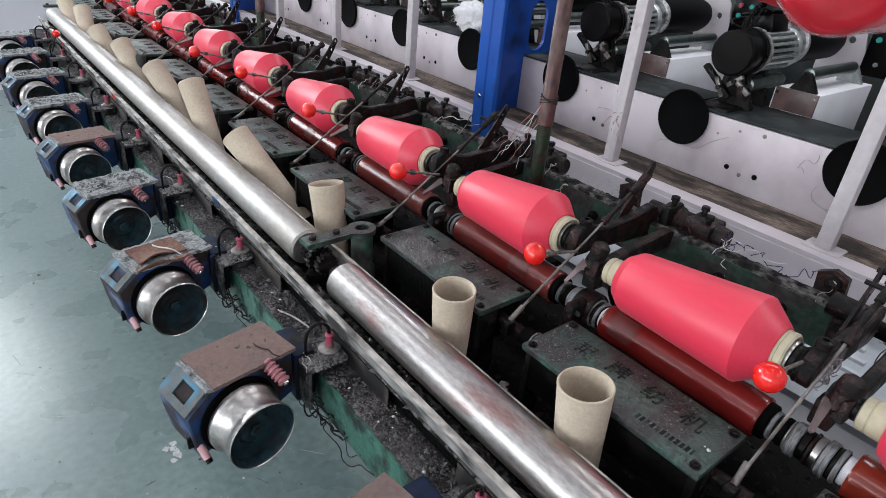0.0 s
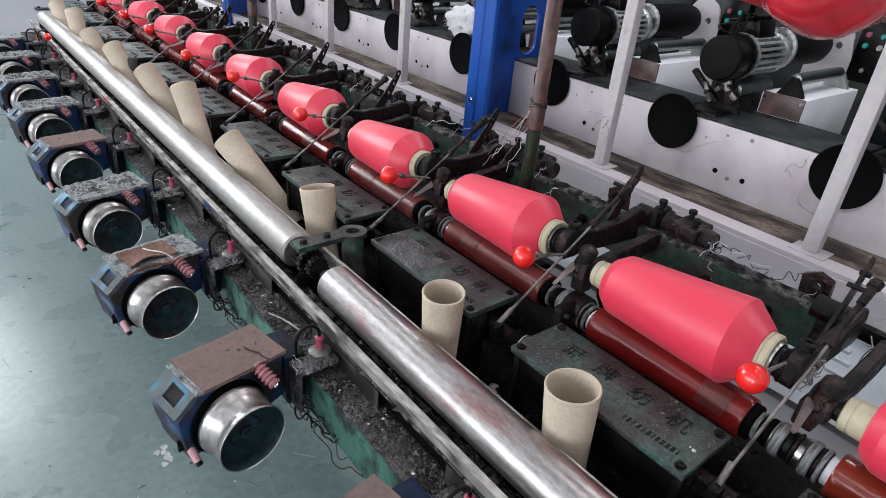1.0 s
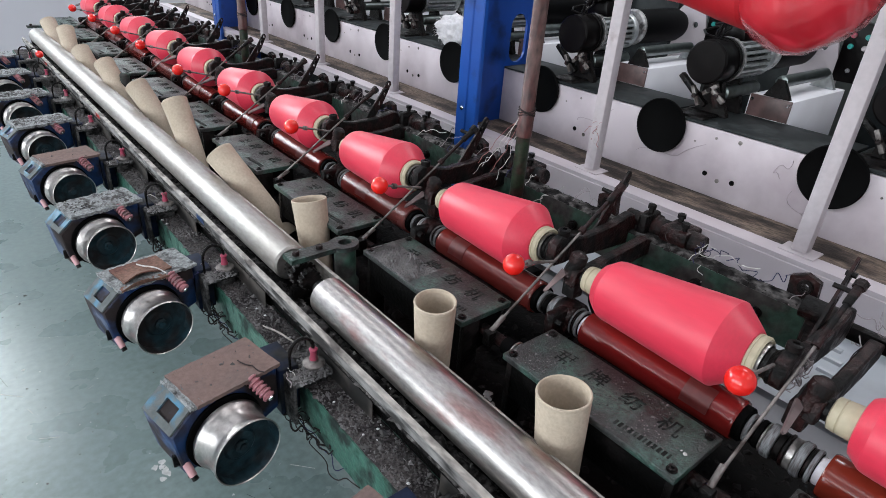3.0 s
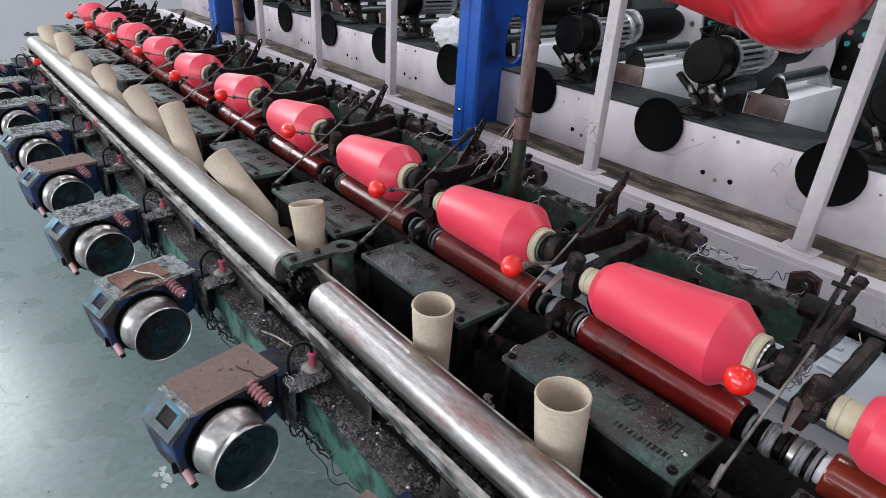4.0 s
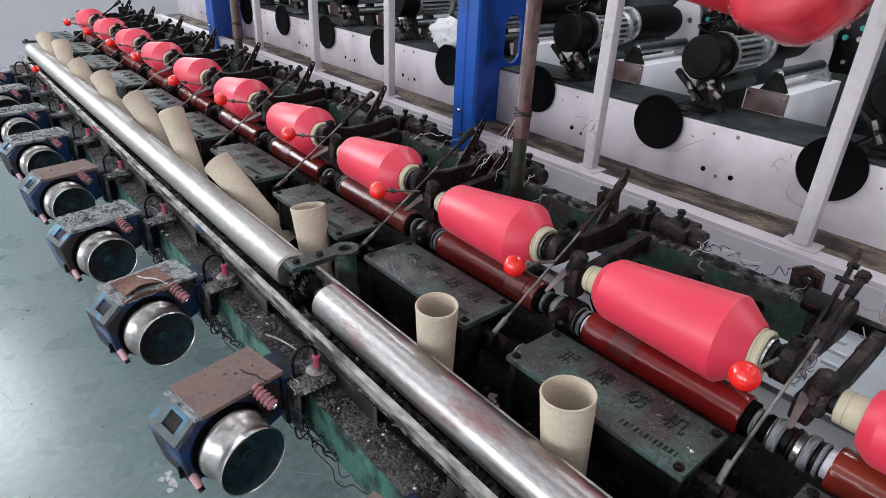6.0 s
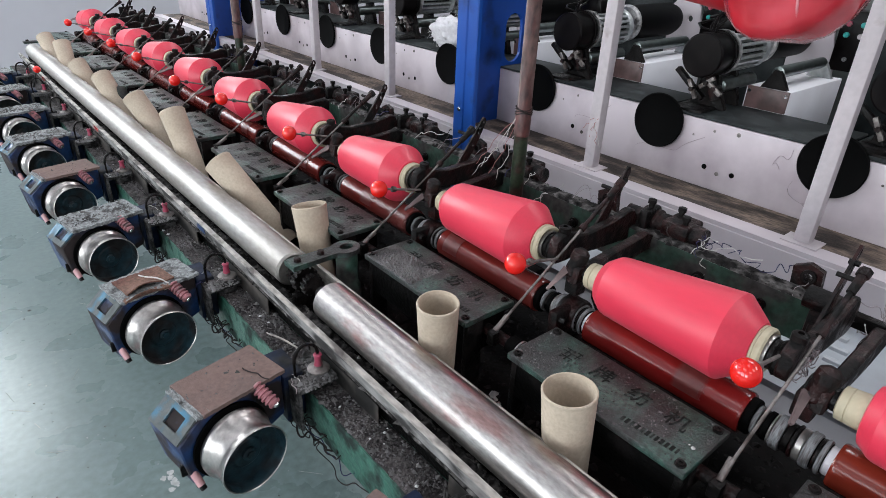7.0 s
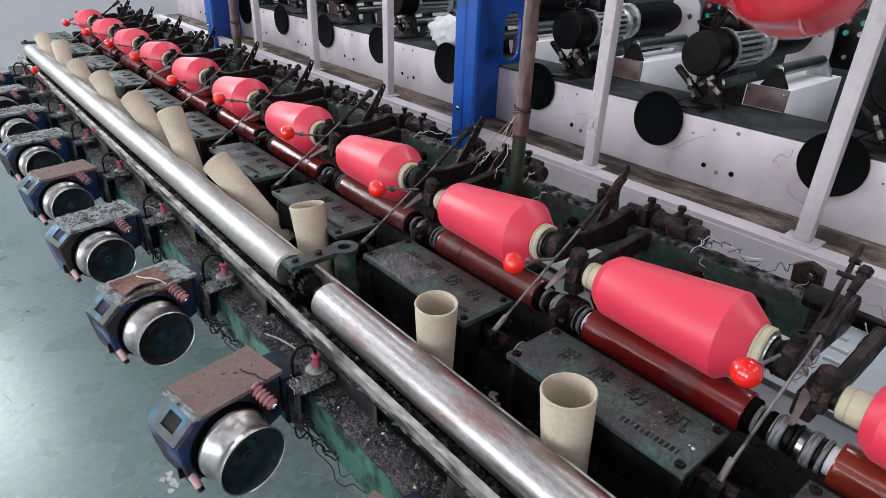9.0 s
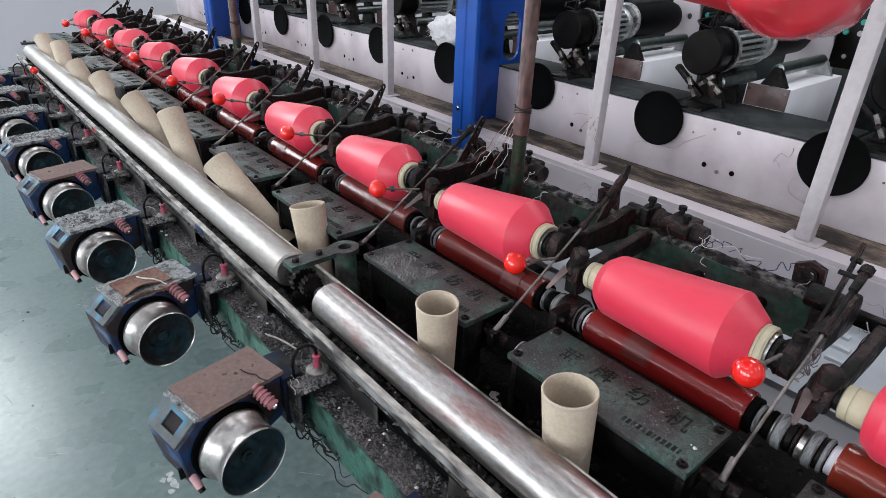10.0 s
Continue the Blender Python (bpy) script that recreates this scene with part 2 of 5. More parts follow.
M["trough_dust"] = node_material("trough_dust", (0.09, 0.085, 0.083), 0.95, grain=60, amount=0.8, second=(0.012, 0.011, 0.011), blotch=35, cover=0.5, bump=0.8, spec=0.1)
M["lip_side"] = node_material("scraped_grey_side", (0.26, 0.25, 0.245), 0.6, metal=0.2, grain=70, amount=0.4, second=(0.028, 0.026, 0.026), blotch=24, cover=0.42, sharp=0.12, second_rough=0.9, stretch=(1, 0.35, 1))
M["web_brown"] = node_material("brown_grey_sheet", (0.055, 0.047, 0.042), 0.6, grain=60, amount=0.4, second=(0.007, 0.0064, 0.006), blotch=14, cover=0.5, sharp=0.2)
M["yarn_pink"] = node_material("pink_loose_film", (0.48, 0.018, 0.03), 0.2, grain=30, amount=0.15, second=(0.66, 0.1, 0.13), blotch=9, cover=0.28, sharp=0.4, coat=0.8)
M["rust_thread"] = node_material("faded_red_thread", (0.32, 0.13, 0.12), 0.8, grain=80, amount=0.2)
M["olive_paint"] = node_material("greasy_olive_paint", (0.016, 0.026, 0.015), 0.4, grain=90, amount=0.5, second=(0.03, 0.014, 0.012), blotch=30, cover=0.4, spec=0.3)
M["flap_brown"] = node_material("stained_brown_flap", (0.1, 0.058, 0.056), 0.45, grain=40, amount=0.25, second=(0.05, 0.028, 0.027), blotch=12, cover=0.35)
M["rear_grey"] = node_material("grey_green_backdrop", (0.1, 0.115, 0.112), 0.5, grain=20, amount=0.15, second=(0.055, 0.065, 0.064), blotch=5, cover=0.35, sharp=0.3)
M["blue_thread"] = node_material("navy_thread", (0.012, 0.012, 0.06), 0.8, grain=80, amount=0.2)


M["dark_chrome"] = node_material("dark_green_chrome", (0.17, 0.195, 0.19), 0.35, metal=1.0, grain=40, amount=0.2)
M["panel_paint"] = node_material("pinkish_white_panel", (0.52, 0.462, 0.49), 0.4, grain=4, amount=0.05, second=(0.33, 0.275, 0.298), blotch=5, cover=0.32, sharp=0.3, second_rough=0.5)


# ---- mesh helpers ----
def finish(name, bm, mat, parent=None, label="", smooth=35):
    me = bpy.data.meshes.new(name)
    bm.normal_update()
    bm.to_mesh(me)
    bm.free()
    me.materials.append(M[mat])
    if smooth:
        for p in me.polygons:
            p.use_smooth = True
        me.set_sharp_from_angle(angle=radians(smooth))
    ob = new(name, me)
    ob.parent = parent
    if label:
        tagged(ob, label)
    return ob


def part(name, bm, mat, parent, label="", smooth=35):
    return finish(name, bm, mat, parent, label, smooth)


def thing(name, at, label, category, group="", kind=""):
    ob = new(name)
    ob.empty_display_size = 0.02
    ob.matrix_basis = at if isinstance(at, Matrix) else Matrix.Translation(at)
    return tagged(ob, label, category, group, kind)


def box(bm, lo, hi, bevel=0.0, m=None):
    r = bmesh.ops.create_cube(bm, size=1)
    vs = r["verts"]
    c = [(a + b) / 2 for a, b in zip(lo, hi)]
    s = [b - a for a, b in zip(lo, hi)]
    for v in vs:
        v.co = Vector((v.co.x * s[0] + c[0], v.co.y * s[1] + c[1], v.co.z * s[2] + c[2]))
    if bevel:
        es = list({e for v in vs for e in v.link_edges})
        r2 = bmesh.ops.bevel(bm, geom=es, offset=bevel, segments=2, affect="EDGES", profile=0.5)
        vs = list({v for v in r2["verts"]} | {v for v in vs if v.is_valid})
    if m is not None:
        for v in vs:
            v.co = m @ v.co
    return vs


def lathe(bm, profile, m=None, seg=32, closed=True):
    """profile: (radius, height) pairs turned about the local z axis; m places it."""
    rings = []
    for r, h in profile:
        if r < 1e-6:
            rings.append([bm.verts.new((0, 0, h))])
        else:
            rings.append([bm.verts.new((r * math.cos(2 * math.pi * i / seg), r * math.sin(2 * math.pi * i / seg), h)) for i in range(seg)])
    for a, b in zip(rings, rings[1:]):
        for i in range(seg):
            j = (i + 1) % seg
            if len(a) == 1 and len(b) == 1:
                continue
            if len(a) == 1:
                bm.faces.new((a[0], b[j], b[i]))
            elif len(b) == 1:
                bm.faces.new((a[i], a[j], b[0]))
            else:
                bm.faces.new((a[i], a[j], b[j], b[i]))
    vs = [v for r in rings for v in r]
    bmesh.ops.recalc_face_normals(bm, faces=list({f for v in vs for f in v.link_faces}))
    if m is not None:
        for v in vs:
            v.co = m @ v.co
    return vs


ALONG_Y = pose(0, 0, 0, -90, 0, 0)   # local z becomes +y
ALONG_X = pose(0, 0, 0, 0, 90, 0)    # local z becomes +x


def rod(bm, a, b, r, r2=None, seg=12):
    a, b = Vector(a), Vector(b)
    d = b - a
    m = Matrix.Translation(a) @ d.to_track_quat("Z", "Y").to_matrix().to_4x4()
    return lathe(bm, [(0, 0), (r, 0), (r2 or r, d.length), (0, d.length)], m, seg)


def sweep(bm, pts, r, seg=6):
    """A round wire through the points."""
    pts = [Vector(p) for p in pts]
    rings = []
    for i, p in enumerate(pts):
        d = (pts[min(i + 1, len(pts) - 1)] - pts[max(i - 1, 0)]).normalized()
        q = d.to_track_quat("Z", "Y").to_matrix()
        rings.append([bm.verts.new(p + q @ Vector((r * math.cos(2 * math.pi * k / seg), r * math.sin(2 * math.pi * k / seg), 0))) for k in range(seg)])
    for a, b in zip(rings, rings[1:]):
        for k in range(seg):
            j = (k + 1) % seg
            bm.faces.new((a[k], a[j], b[j], b[k]))
    for r_ in (rings[0][::-1], rings[-1]):
        bm.faces.new(r_)


def prism(bm, outline, lo, hi, axis="y"):
    """An outline of (u, v) pairs pushed along an axis: y takes (x, z), x takes (y, z), z takes (x, y)."""
    def at(u, v, w):
        return {"y": (u, w, v), "x": (w, u, v), "z": (u, v, w)}[axis]
    a = [bm.verts.new(at(u, v, lo)) for u, v in outline]
    b = [bm.verts.new(at(u, v, hi)) for u, v in outline]
    n = len(a)
    fs = [bm.faces.new(a), bm.faces.new(b)] + [bm.faces.new((a[i], a[(i + 1) % n], b[(i + 1) % n], b[i])) for i in range(n)]
    bmesh.ops.recalc_face_normals(bm, faces=fs)
    return a + b


def wander(start, end, n, sag, jitter, seed):
    rnd = random.Random(seed)
    s, e = Vector(start), Vector(end)
    pts = []
    for i in range(n + 1):
        t = i / n
        p = s.lerp(e, t) + Vector((0, 0, -sag * 4 * t * (1 - t)))
        if 0 < i < n:
            p += Vector((rnd.uniform(-jitter, jitter), rnd.uniform(-jitter, jitter), rnd.uniform(-jitter, jitter)))
        pts.append(p)
    for _ in range(2):   # round the corners
        pts = [pts[0]] + [q for a, b in zip(pts, pts[1:]) for q in (a.lerp(b, 0.25), a.lerp(b, 0.75))] + [pts[-1]]
    return pts


# ---- room ----
def slab(name, lo, hi, mat, label):
    bm = bmesh.new()
    box(bm, lo, hi)
    return tagged(finish(name, bm, mat, smooth=0), label, name.split("_")[0], kind="structure")


slab("floor", (-6, -5, -0.1), (7, 5.7, 0.0), "floor", "smooth grey-green painted concrete floor")
bm = bmesh.new()
NORTH = ((-3.2, -0.75, 2.0, 3.4, 172), (0.5, 2.8, 1.35, 2.7, 46))     # window openings and their daylight
for x0, x1 in ((-6, -3.2), (-0.75, 0.5), (2.8, 7)):
    box(bm, (x0, 5.7, 0.0), (x1, 5.9, 3.8))
for x0, x1, z0, z1, power in NORTH:
    box(bm, (x0, 5.7, 0.0), (x1, 5.9, z0))
    box(bm, (x0, 5.7, z1), (x1, 5.9, 3.8))
    area_lamp("window_daylight", look(((x0 + x1) / 2, 5.72, (z0 + z1) / 2), ((x0 + x1) / 2, 0, (z0 + z1) / 2 - 0.3)), x1 - x0, z1 - z0, power, (0.91, 0.97, 1.0))
tagged(finish("wall_north", bm, "wall", smooth=0), "pale grey painted end wall with high windows", "wall", kind="structure")
slab("wall_south", (-6, -5.2, 0.0), (7, -5.0, 3.8), "wall", "plain pale grey painted wall")
slab("wall_east", (7, -5.2, 0.0), (7.2, 5.9, 3.8), "wall", "plain pale grey painted wall")
slab("ceiling", (-6.2, -5.2, 3.8), (7.2, 5.9, 4.0), "wall", "plain pale ceiling")
bm = bmesh.new()
box(bm, (-6.2, -5.2, 0), (-6, 5.9, 1.0))
box(bm, (-6.2, -5.2, 3.2), (-6, 5.9, 3.8))
for y0, y1 in ((-5.2, -4.0), (-1.6, -0.9), (1.5, 2.2), (4.6, 5.9)):
    box(bm, (-6.2, y0, 1.0), (-6, y1, 3.2))
tagged(finish("wall_west", bm, "wall", smooth=0), "pale painted wall with wide window openings", "wall", kind="structure")
for y0, y1 in ((-4.0, -1.6), (-0.9, 1.5), (2.2, 4.6)):
    area_lamp("window_daylight", look((-5.98, (y0 + y1) / 2, 2.1), (0, (y0 + y1) / 2, 1.6)), y1 - y0, 2.2, 130, (0.89, 0.955, 1.0))
# unseen fill lamps under the ceiling; the eastern row lifts the white covers
for x in (-2.2, 0.1, 2.4):
    for y in (-2.5, 0.4, 3.3):
        area_lamp("ceiling_tube_light", look((x, y, 3.72), (x, y + 0.001, 0)), 0.5, 1.6, 42 if x > 2 else 12, (0.965, 0.965, 1.0))

Y0, Y1 = -1.3, 4.15     # the machine's length
PITCH = 0.43
UNITS = range(-1, 10)


# ---- machine frame ----
def plate(bm, outline, holes, lo, hi, axis):
    """A flat plate with openings, pushed along an axis from lo to hi."""
    def at(u, v, w):
        return {"y": (u, w, v), "x": (w, u, v), "z": (u, v, w)}[axis]
    edges = []
    for loop in [outline] + holes:
        vs = [bm.verts.new(at(u, v, lo)) for u, v in loop]
        edges += [bm.edges.new((vs[i], vs[(i + 1) % len(vs)])) for i in range(len(vs))]
    r = bmesh.ops.triangle_fill(bm, use_beauty=True, use_dissolve=True, edges=edges)
    fs = [g for g in r["geom"] if isinstance(g, bmesh.types.BMFace)]
    e = bmesh.ops.extrude_face_region(bm, geom=fs)
    d = Vector(at(0, 0, hi)) - Vector(at(0, 0, lo))
    for g in e["geom"]:
        if isinstance(g, bmesh.types.BMVert):
            g.co += d
    bmesh.ops.recalc_face_normals(bm, faces=bm.faces[:])


def oval(u, v, ru, rv, n=20):
    return [(u + ru * math.cos(2 * math.pi * i / n), v + rv * math.sin(2 * math.pi * i / n)) for i in range(n)]


def machine_frame():
    fr = thing("machine_frame", (0, 0, 0), "long green winding machine frame, oily and covered in grey lint", "machine", kind="structure")
    bm = bmesh.new()
    prism(bm, [(-0.303, 0.72), (-0.232, 0.72), (-0.232, 0.705), (-0.29, 0.705), (-0.29, 0.643), (-0.232, 0.643), (-0.232, 0.63), (-0.303, 0.63)], Y0, Y1)
    part("side_beam", bm, "green_beam", fr, "green channel beam with lint on top")
    bm = bmesh.new()
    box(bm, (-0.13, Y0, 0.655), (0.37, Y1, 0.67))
    part("bed_plate", bm, "black_bed", fr, "black oily bed plate, deep shade put in its colour")
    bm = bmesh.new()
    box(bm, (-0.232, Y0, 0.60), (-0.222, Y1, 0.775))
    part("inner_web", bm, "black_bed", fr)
    bm = bmesh.new()
    prism(bm, [(0.36, 0.955), (0.405, 0.955), (0.405, 0.945), (0.372, 0.945), (0.372, 0.885), (0.405, 0.885), (0.405, 0.875), (0.36, 0.875)], 0.07, Y1)
    part("rear_rail", bm, "green_paint", fr, "dark green rear channel rail")
    bm = bmesh.new()
    box(bm, (0.345, 0.035, 0.862), (0.412, 0.0695, 0.966), 0.008)
    lathe(bm, [(0, 0.02), (0.017, 0.02), (0.02, 0.024), (0.02, 0.08), (0, 0.084)], Matrix.Translation((0.352, 0, 0.972)) @ ALONG_Y, 18)
    box(bm, (0.33, 0.03, 0.90), (0.36, 0.06, 0.935), 0.006)
    part("rail_end", bm, "brown_iron", fr, "lumpy cast iron rail end")
    bm = bmesh.new()
    box(bm, (0.385, Y0, 0.93), (0.405, 0.07, 0.955), 0.003)
    part("rail_bar", bm, "dark_iron", fr, "thin dark bar carrying on from the rail")
    bm = bmesh.new()
    lathe(bm, [(0, Y0), (0.011, Y0), (0.011, Y1), (0, Y1)], Matrix.Translation((-0.01, 0, 0.835)) @ ALONG_Y, 16)
    part("lay_shaft", bm, "brown_iron", fr)
    bm = bmesh.new()
    lathe(bm, [(0, Y0), (0.009, Y0), (0.009, Y1), (0, Y1)], Matrix.Translation((0.21, 0, 0.80)) @ ALONG_Y, 16)
    part("back_shaft", bm, "dark_iron", fr)
    for k in UNITS:
        y = PITCH * k
        for y0, y1, r, mat in ((0.372, 0.382, 0.019, "grey_wrap"), (0.384, 0.388, 0.0195, "cup_steel"), (0.390, 0.412, 0.018, "black")):
            bm = bmesh.new()
            lathe(bm, [(0, y + y0), (r - 0.001, y + y0), (r, y + y0 + 0.001), (r, y + y1 - 0.001), (r - 0.001, y + y1), (0, y + y1)], Matrix.Translation((-0.01, 0, 0.835)) @ ALONG_Y, 20)
            part("shaft_collar", bm, mat, fr)
    for y in (-0.9, 0.79, 2.4, 3.9):
        bm = bmesh.new()
        box(bm, (0.0, y - 0.03, 0.0), (0.06, y + 0.03, 0.582), 0.004)
        part("leg", bm, "green_paint", fr)
        bm = bmesh.new()
        box(bm, (0.33, y - 0.03, 0.0), (0.39, y + 0.03, 0.66), 0.004)
        part("leg", bm, "green_paint", fr)
        bm = bmesh.new()
        box(bm, (-0.222, y - 0.025, 0.58), (0.33, y + 0.025, 0.655), 0.004)
        part("cross_beam", bm, "green_paint", fr)
    bm = bmesh.new()
    box(bm, (0.41, Y0, 0.725), (0.775, 0.80, 0.74))
    part("rear_tray", bm, "white_tray", fr, "pale painted sheet tray")
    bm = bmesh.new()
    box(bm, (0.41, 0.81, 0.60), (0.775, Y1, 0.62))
    part("rear_bed", bm, "black_bed", fr, "black oily rear bed, deep shade put in its colour")
    for k in range(-1, 3):
        for j, x in enumerate((0.577, 0.631, 0.682)):
            bm = bmesh.new()
            y = PITCH * k + 0.022 + 0.018 * j
            prism(bm, [(x - 0.010, 0.74), (x - 0.006, 0.7455), (x + 0.003, 0.7475), (x + 0.005, 0.7465), (x + 0.005, 0.74)], y, y + 0.046)
            part("louvre", bm, "white_tray", fr)
    return fr


FRAME = machine_frame()


# ---- steel roller trough ----
def roller_trough():
    tr = thing("roller_trough", (0, 0, 0), "dusty sheet-metal trough with bright worn lips round the rollers", "trough")
    bm = bmesh.new()
    box(bm, (-0.25, Y0, 0.765), (-0.1445, 4.0, 0.769))
    part("trough_floor", bm, "black_bed", tr)
    bm = bmesh.new()
    prism(bm, [(-0.2585, 0.812), (-0.2465, 0.8125), (-0.2465, 0.8105), (-0.2585, 0.8095)], Y0, 4.0)
    part("left_lip", bm, "lip_steel", tr, "bright worn steel lip")
    bm = bmesh.new()
    prism(bm, [(-0.2582, 0.8093), (-0.2555, 0.8093), (-0.2545, 0.79), (-0.2515, 0.786), (-0.2535, 0.784), (-0.2572, 0.789)], Y0, 4.0)
    part("left_side", bm, "lip_side", tr, "scraped grey outer side")
    bm = bmesh.new()
    box(bm, (-0.2495, Y0, 0.775), (-0.2465, 4.0, 0.7985))
    part("inner_side", bm, "web_brown", tr)
    for k in range(-2, 9):
        bm = bmesh.new()
        y = PITCH * k + 0.06
        box(bm, (-0.2492, y, 0.7215), (-0.2468, y + 0.24, 0.775), 0.0008)
        part("apron_plate", bm, "web_brown", tr, "brown-grey apron plate")
    bm = bmesh.new()
    prism(bm, [(-0.1525, 0.8415), (-0.147, 0.843), (-0.1445, 0.841), (-0.1445, 0.765), (-0.1465, 0.765), (-0.1465, 0.84), (-0.1525, 0.8395)], Y0, 4.0)
    part("right_lip", bm, "lip_steel", tr)
    for y in (1.25, 2.3, 3.3):
        bm = bmesh.new()
        box(bm, (-0.2588, y, 0.7935), (-0.2568, y + 0.05, 0.8065))
        part("label_strip", bm, "blue_paint" if y < 2 else "ball", tr)
    return tr


roller_trough()


def steel_roller(y0, y1, mat, state):
    r = 0.0398
    ro = thing("feed_roller", (-0.1925, 0, 0.831), "long polished steel feed roller " + state, "roller", "feed rollers")
    bm = bmesh.new()
    lathe(bm, [(0, y0), (r - 0.005, y0), (r, y0 + 0.004), (r, y1 - 0.004), (r - 0.005, y1), (0, y1)], ALONG_Y, 64)
    part("barrel", bm, mat, ro)
    for ya in (y0 - 0.035, y1 - 0.001):
        bm = bmesh.new()
        lathe(bm, [(0, ya), (0.014, ya), (0.014, ya + 0.036), (0, ya + 0.036)], ALONG_Y, 20)
        part("journal", bm, "dark_iron", ro)
    return ro


steel_roller(Y0, 0.742, "steel", "with rust-red stains")
steel_roller(0.895, 3.92, "clean_steel", "worn bright and clean")


def roller_support(y):
    t = thing("roller_support", (0, y, 0), "cast iron roller bracket with a ring end on a green post", "bracket", "roller supports")
    bm = bmesh.new()
    outer = [(-0.225, -0.018), (-0.12, -0.016)] + [(-0.09 + 0.033 * math.cos(a), 0.0 + 0.03 * math.sin(a)) for a in np.linspace(-2.2, 2.2, 18)] + [(-0.12, 0.02), (-0.225, 0.022)]
    plate(bm, outer, [oval(-0.088, 0, 0.016, 0.013)], 0.866, 0.877, "z")
    part("arm", bm, "dusty_lid", t, smooth=0)
    bm = bmesh.new()
    lathe(bm, [(0, 0.67), (0.022, 0.67), (0.022, 0.74), (0.03, 0.745), (0.03, 0.78), (0.024, 0.79), (0.024, 0.866), (0.013, 0.866), (0.013, 0.84), (0, 0.84)], Matrix.Translation((-0.088, 0, 0)), 24)
    part("post", bm, "green_paint", t, "green painted post")
    for dy, r in ((-0.03, 0.02), (0.0, 0.026), (0.03, 0.02)):
        bm = bmesh.new()
        prism(bm, [(-0.1925 + (r + 0.004 * (i % 4 < 2)) * math.cos(2 * math.pi * i / 56), 0.831 + (r + 0.004 * (i % 4 < 2)) * math.sin(2 * math.pi * i / 56)) for i in range(56)], dy - 0.008, dy + 0.008)
        part("gear", bm, "dark_iron", t, smooth=0)
    bm = bmesh.new()
    box(bm, (-0.22, -0.012, 0.769), (-0.135, 0.012, 0.80), 0.003)
    part("saddle", bm, "dark_iron", t)
    for x in (-0.205, -0.15):
        bm = bmesh.new()
        lathe(bm, [(0.008, 0.877), (0.008, 0.884), (0.006, 0.886), (0, 0.886)], Matrix.Translation((x, 0.002, 0)), 6)
        part("bolt", bm, "brown_iron", t)
    return t


roller_support(0.845)
roller_support(3.97)


# ---- winding units ----
def lettering(text, size):
    """Raised characters as a mesh in the x, y plane."""
    cu = bpy.data.curves.new("characters", "FONT")
    cu.body, cu.size, cu.extrude, cu.align_x, cu.align_y = text, size, 0.0006, "CENTER", "CENTER"
    cu.resolution_u = 3
    ob = bpy.data.objects.new("characters", cu)
    scene.collection.objects.link(ob)
    me = bpy.data.meshes.new_from_object(ob.evaluated_get(bpy.context.evaluated_depsgraph_get()))
    bpy.data.objects.remove(ob)
    return me


CHARS = {c: lettering(c, 0.038) for c in "牌纺机"}
for me_ in CHARS.values():
    me_.materials.clear()
    me_.materials.append(M["stamp"])


def lid_box():
    t = thing("gear_box", (0, 0, 0), "dusty dark green cast iron cover with stamped characters", "cover", "gear boxes")
    bm = bmesh.new()
    box(bm, (-0.078, 0.033, 0.868), (0.047, 0.358, 0.88), 0.002)
    lid = part("lid", bm, "dusty_lid", t)
    # body colour carries the shade of the gap below the lid
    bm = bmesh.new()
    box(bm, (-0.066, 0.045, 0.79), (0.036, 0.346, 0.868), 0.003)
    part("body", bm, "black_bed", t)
    for y in (0.036, 0.343):
        bm = bmesh.new()
        box(bm, (-0.068, y, 0.67), (-0.03, y + 0.012, 0.868), 0.001)
        part("leg", bm, "dark_iron", t)
    for x in (-0.066, 0.034):
        for y in (0.046, 0.345):
            bm = bmesh.new()
            lathe(bm, [(0.008, 0.88), (0.008, 0.8815), (0.0065, 0.8815), (0.006, 0.8805), (0.0055, 0.884), (0.003, 0.884), (0.0025, 0.882), (0, 0.882)], Matrix.Translation((x, y, 0)), 14)
            part("bolt", bm, "dark_iron", t)
    for c, y in (("牌", 0.224), ("纺", 0.158), ("机", 0.0925)):
        ob = new("character", CHARS[c])
        ob.parent = lid
        ob.matrix_basis = pose(0.002, y, 0.8806, 0, 0, -90)
    rnd = random.Random(5)
    bm = bmesh.new()
    for x0, y0, x1, y1 in ((0.004, 0.272, 0.0065, 0.306), (0.012, 0.288, 0.0145, 0.304), (0.0145, 0.274, 0.017, 0.284), (-0.002, 0.2765, 0.014, 0.2785), (-0.016, 0.288, 0.016, 0.2905),
                           (-0.004, 0.296, 0.012, 0.298), (-0.009, 0.279, -0.0065, 0.301), (-0.016, 0.297, -0.011, 0.300), (-0.016, 0.279, -0.011, 0.282)):
        box(bm, (x0, y0, 0.88), (x1, y1, 0.8807))
    part("stamped_mark", bm, "stamp", lid, "stamped unreadable mark")
    y = 0.148
    while y > 0.060:
        w = rnd.uniform(0.003, 0.0055)
        bm = bmesh.new()
        box(bm, (-0.0595 + 0.06 * (0.148 - y), y - w, 0.88), (-0.0485 + 0.06 * (0.148 - y), y, 0.8807))
        part("stamped_bar", bm, "stamp", lid)
        y -= w + 0.003
    return t


PX, PZ, PT, PR, PF = 0.152, 0.951, 3.6, 0.0722, 0.0562   # package axis, tilt, end radii


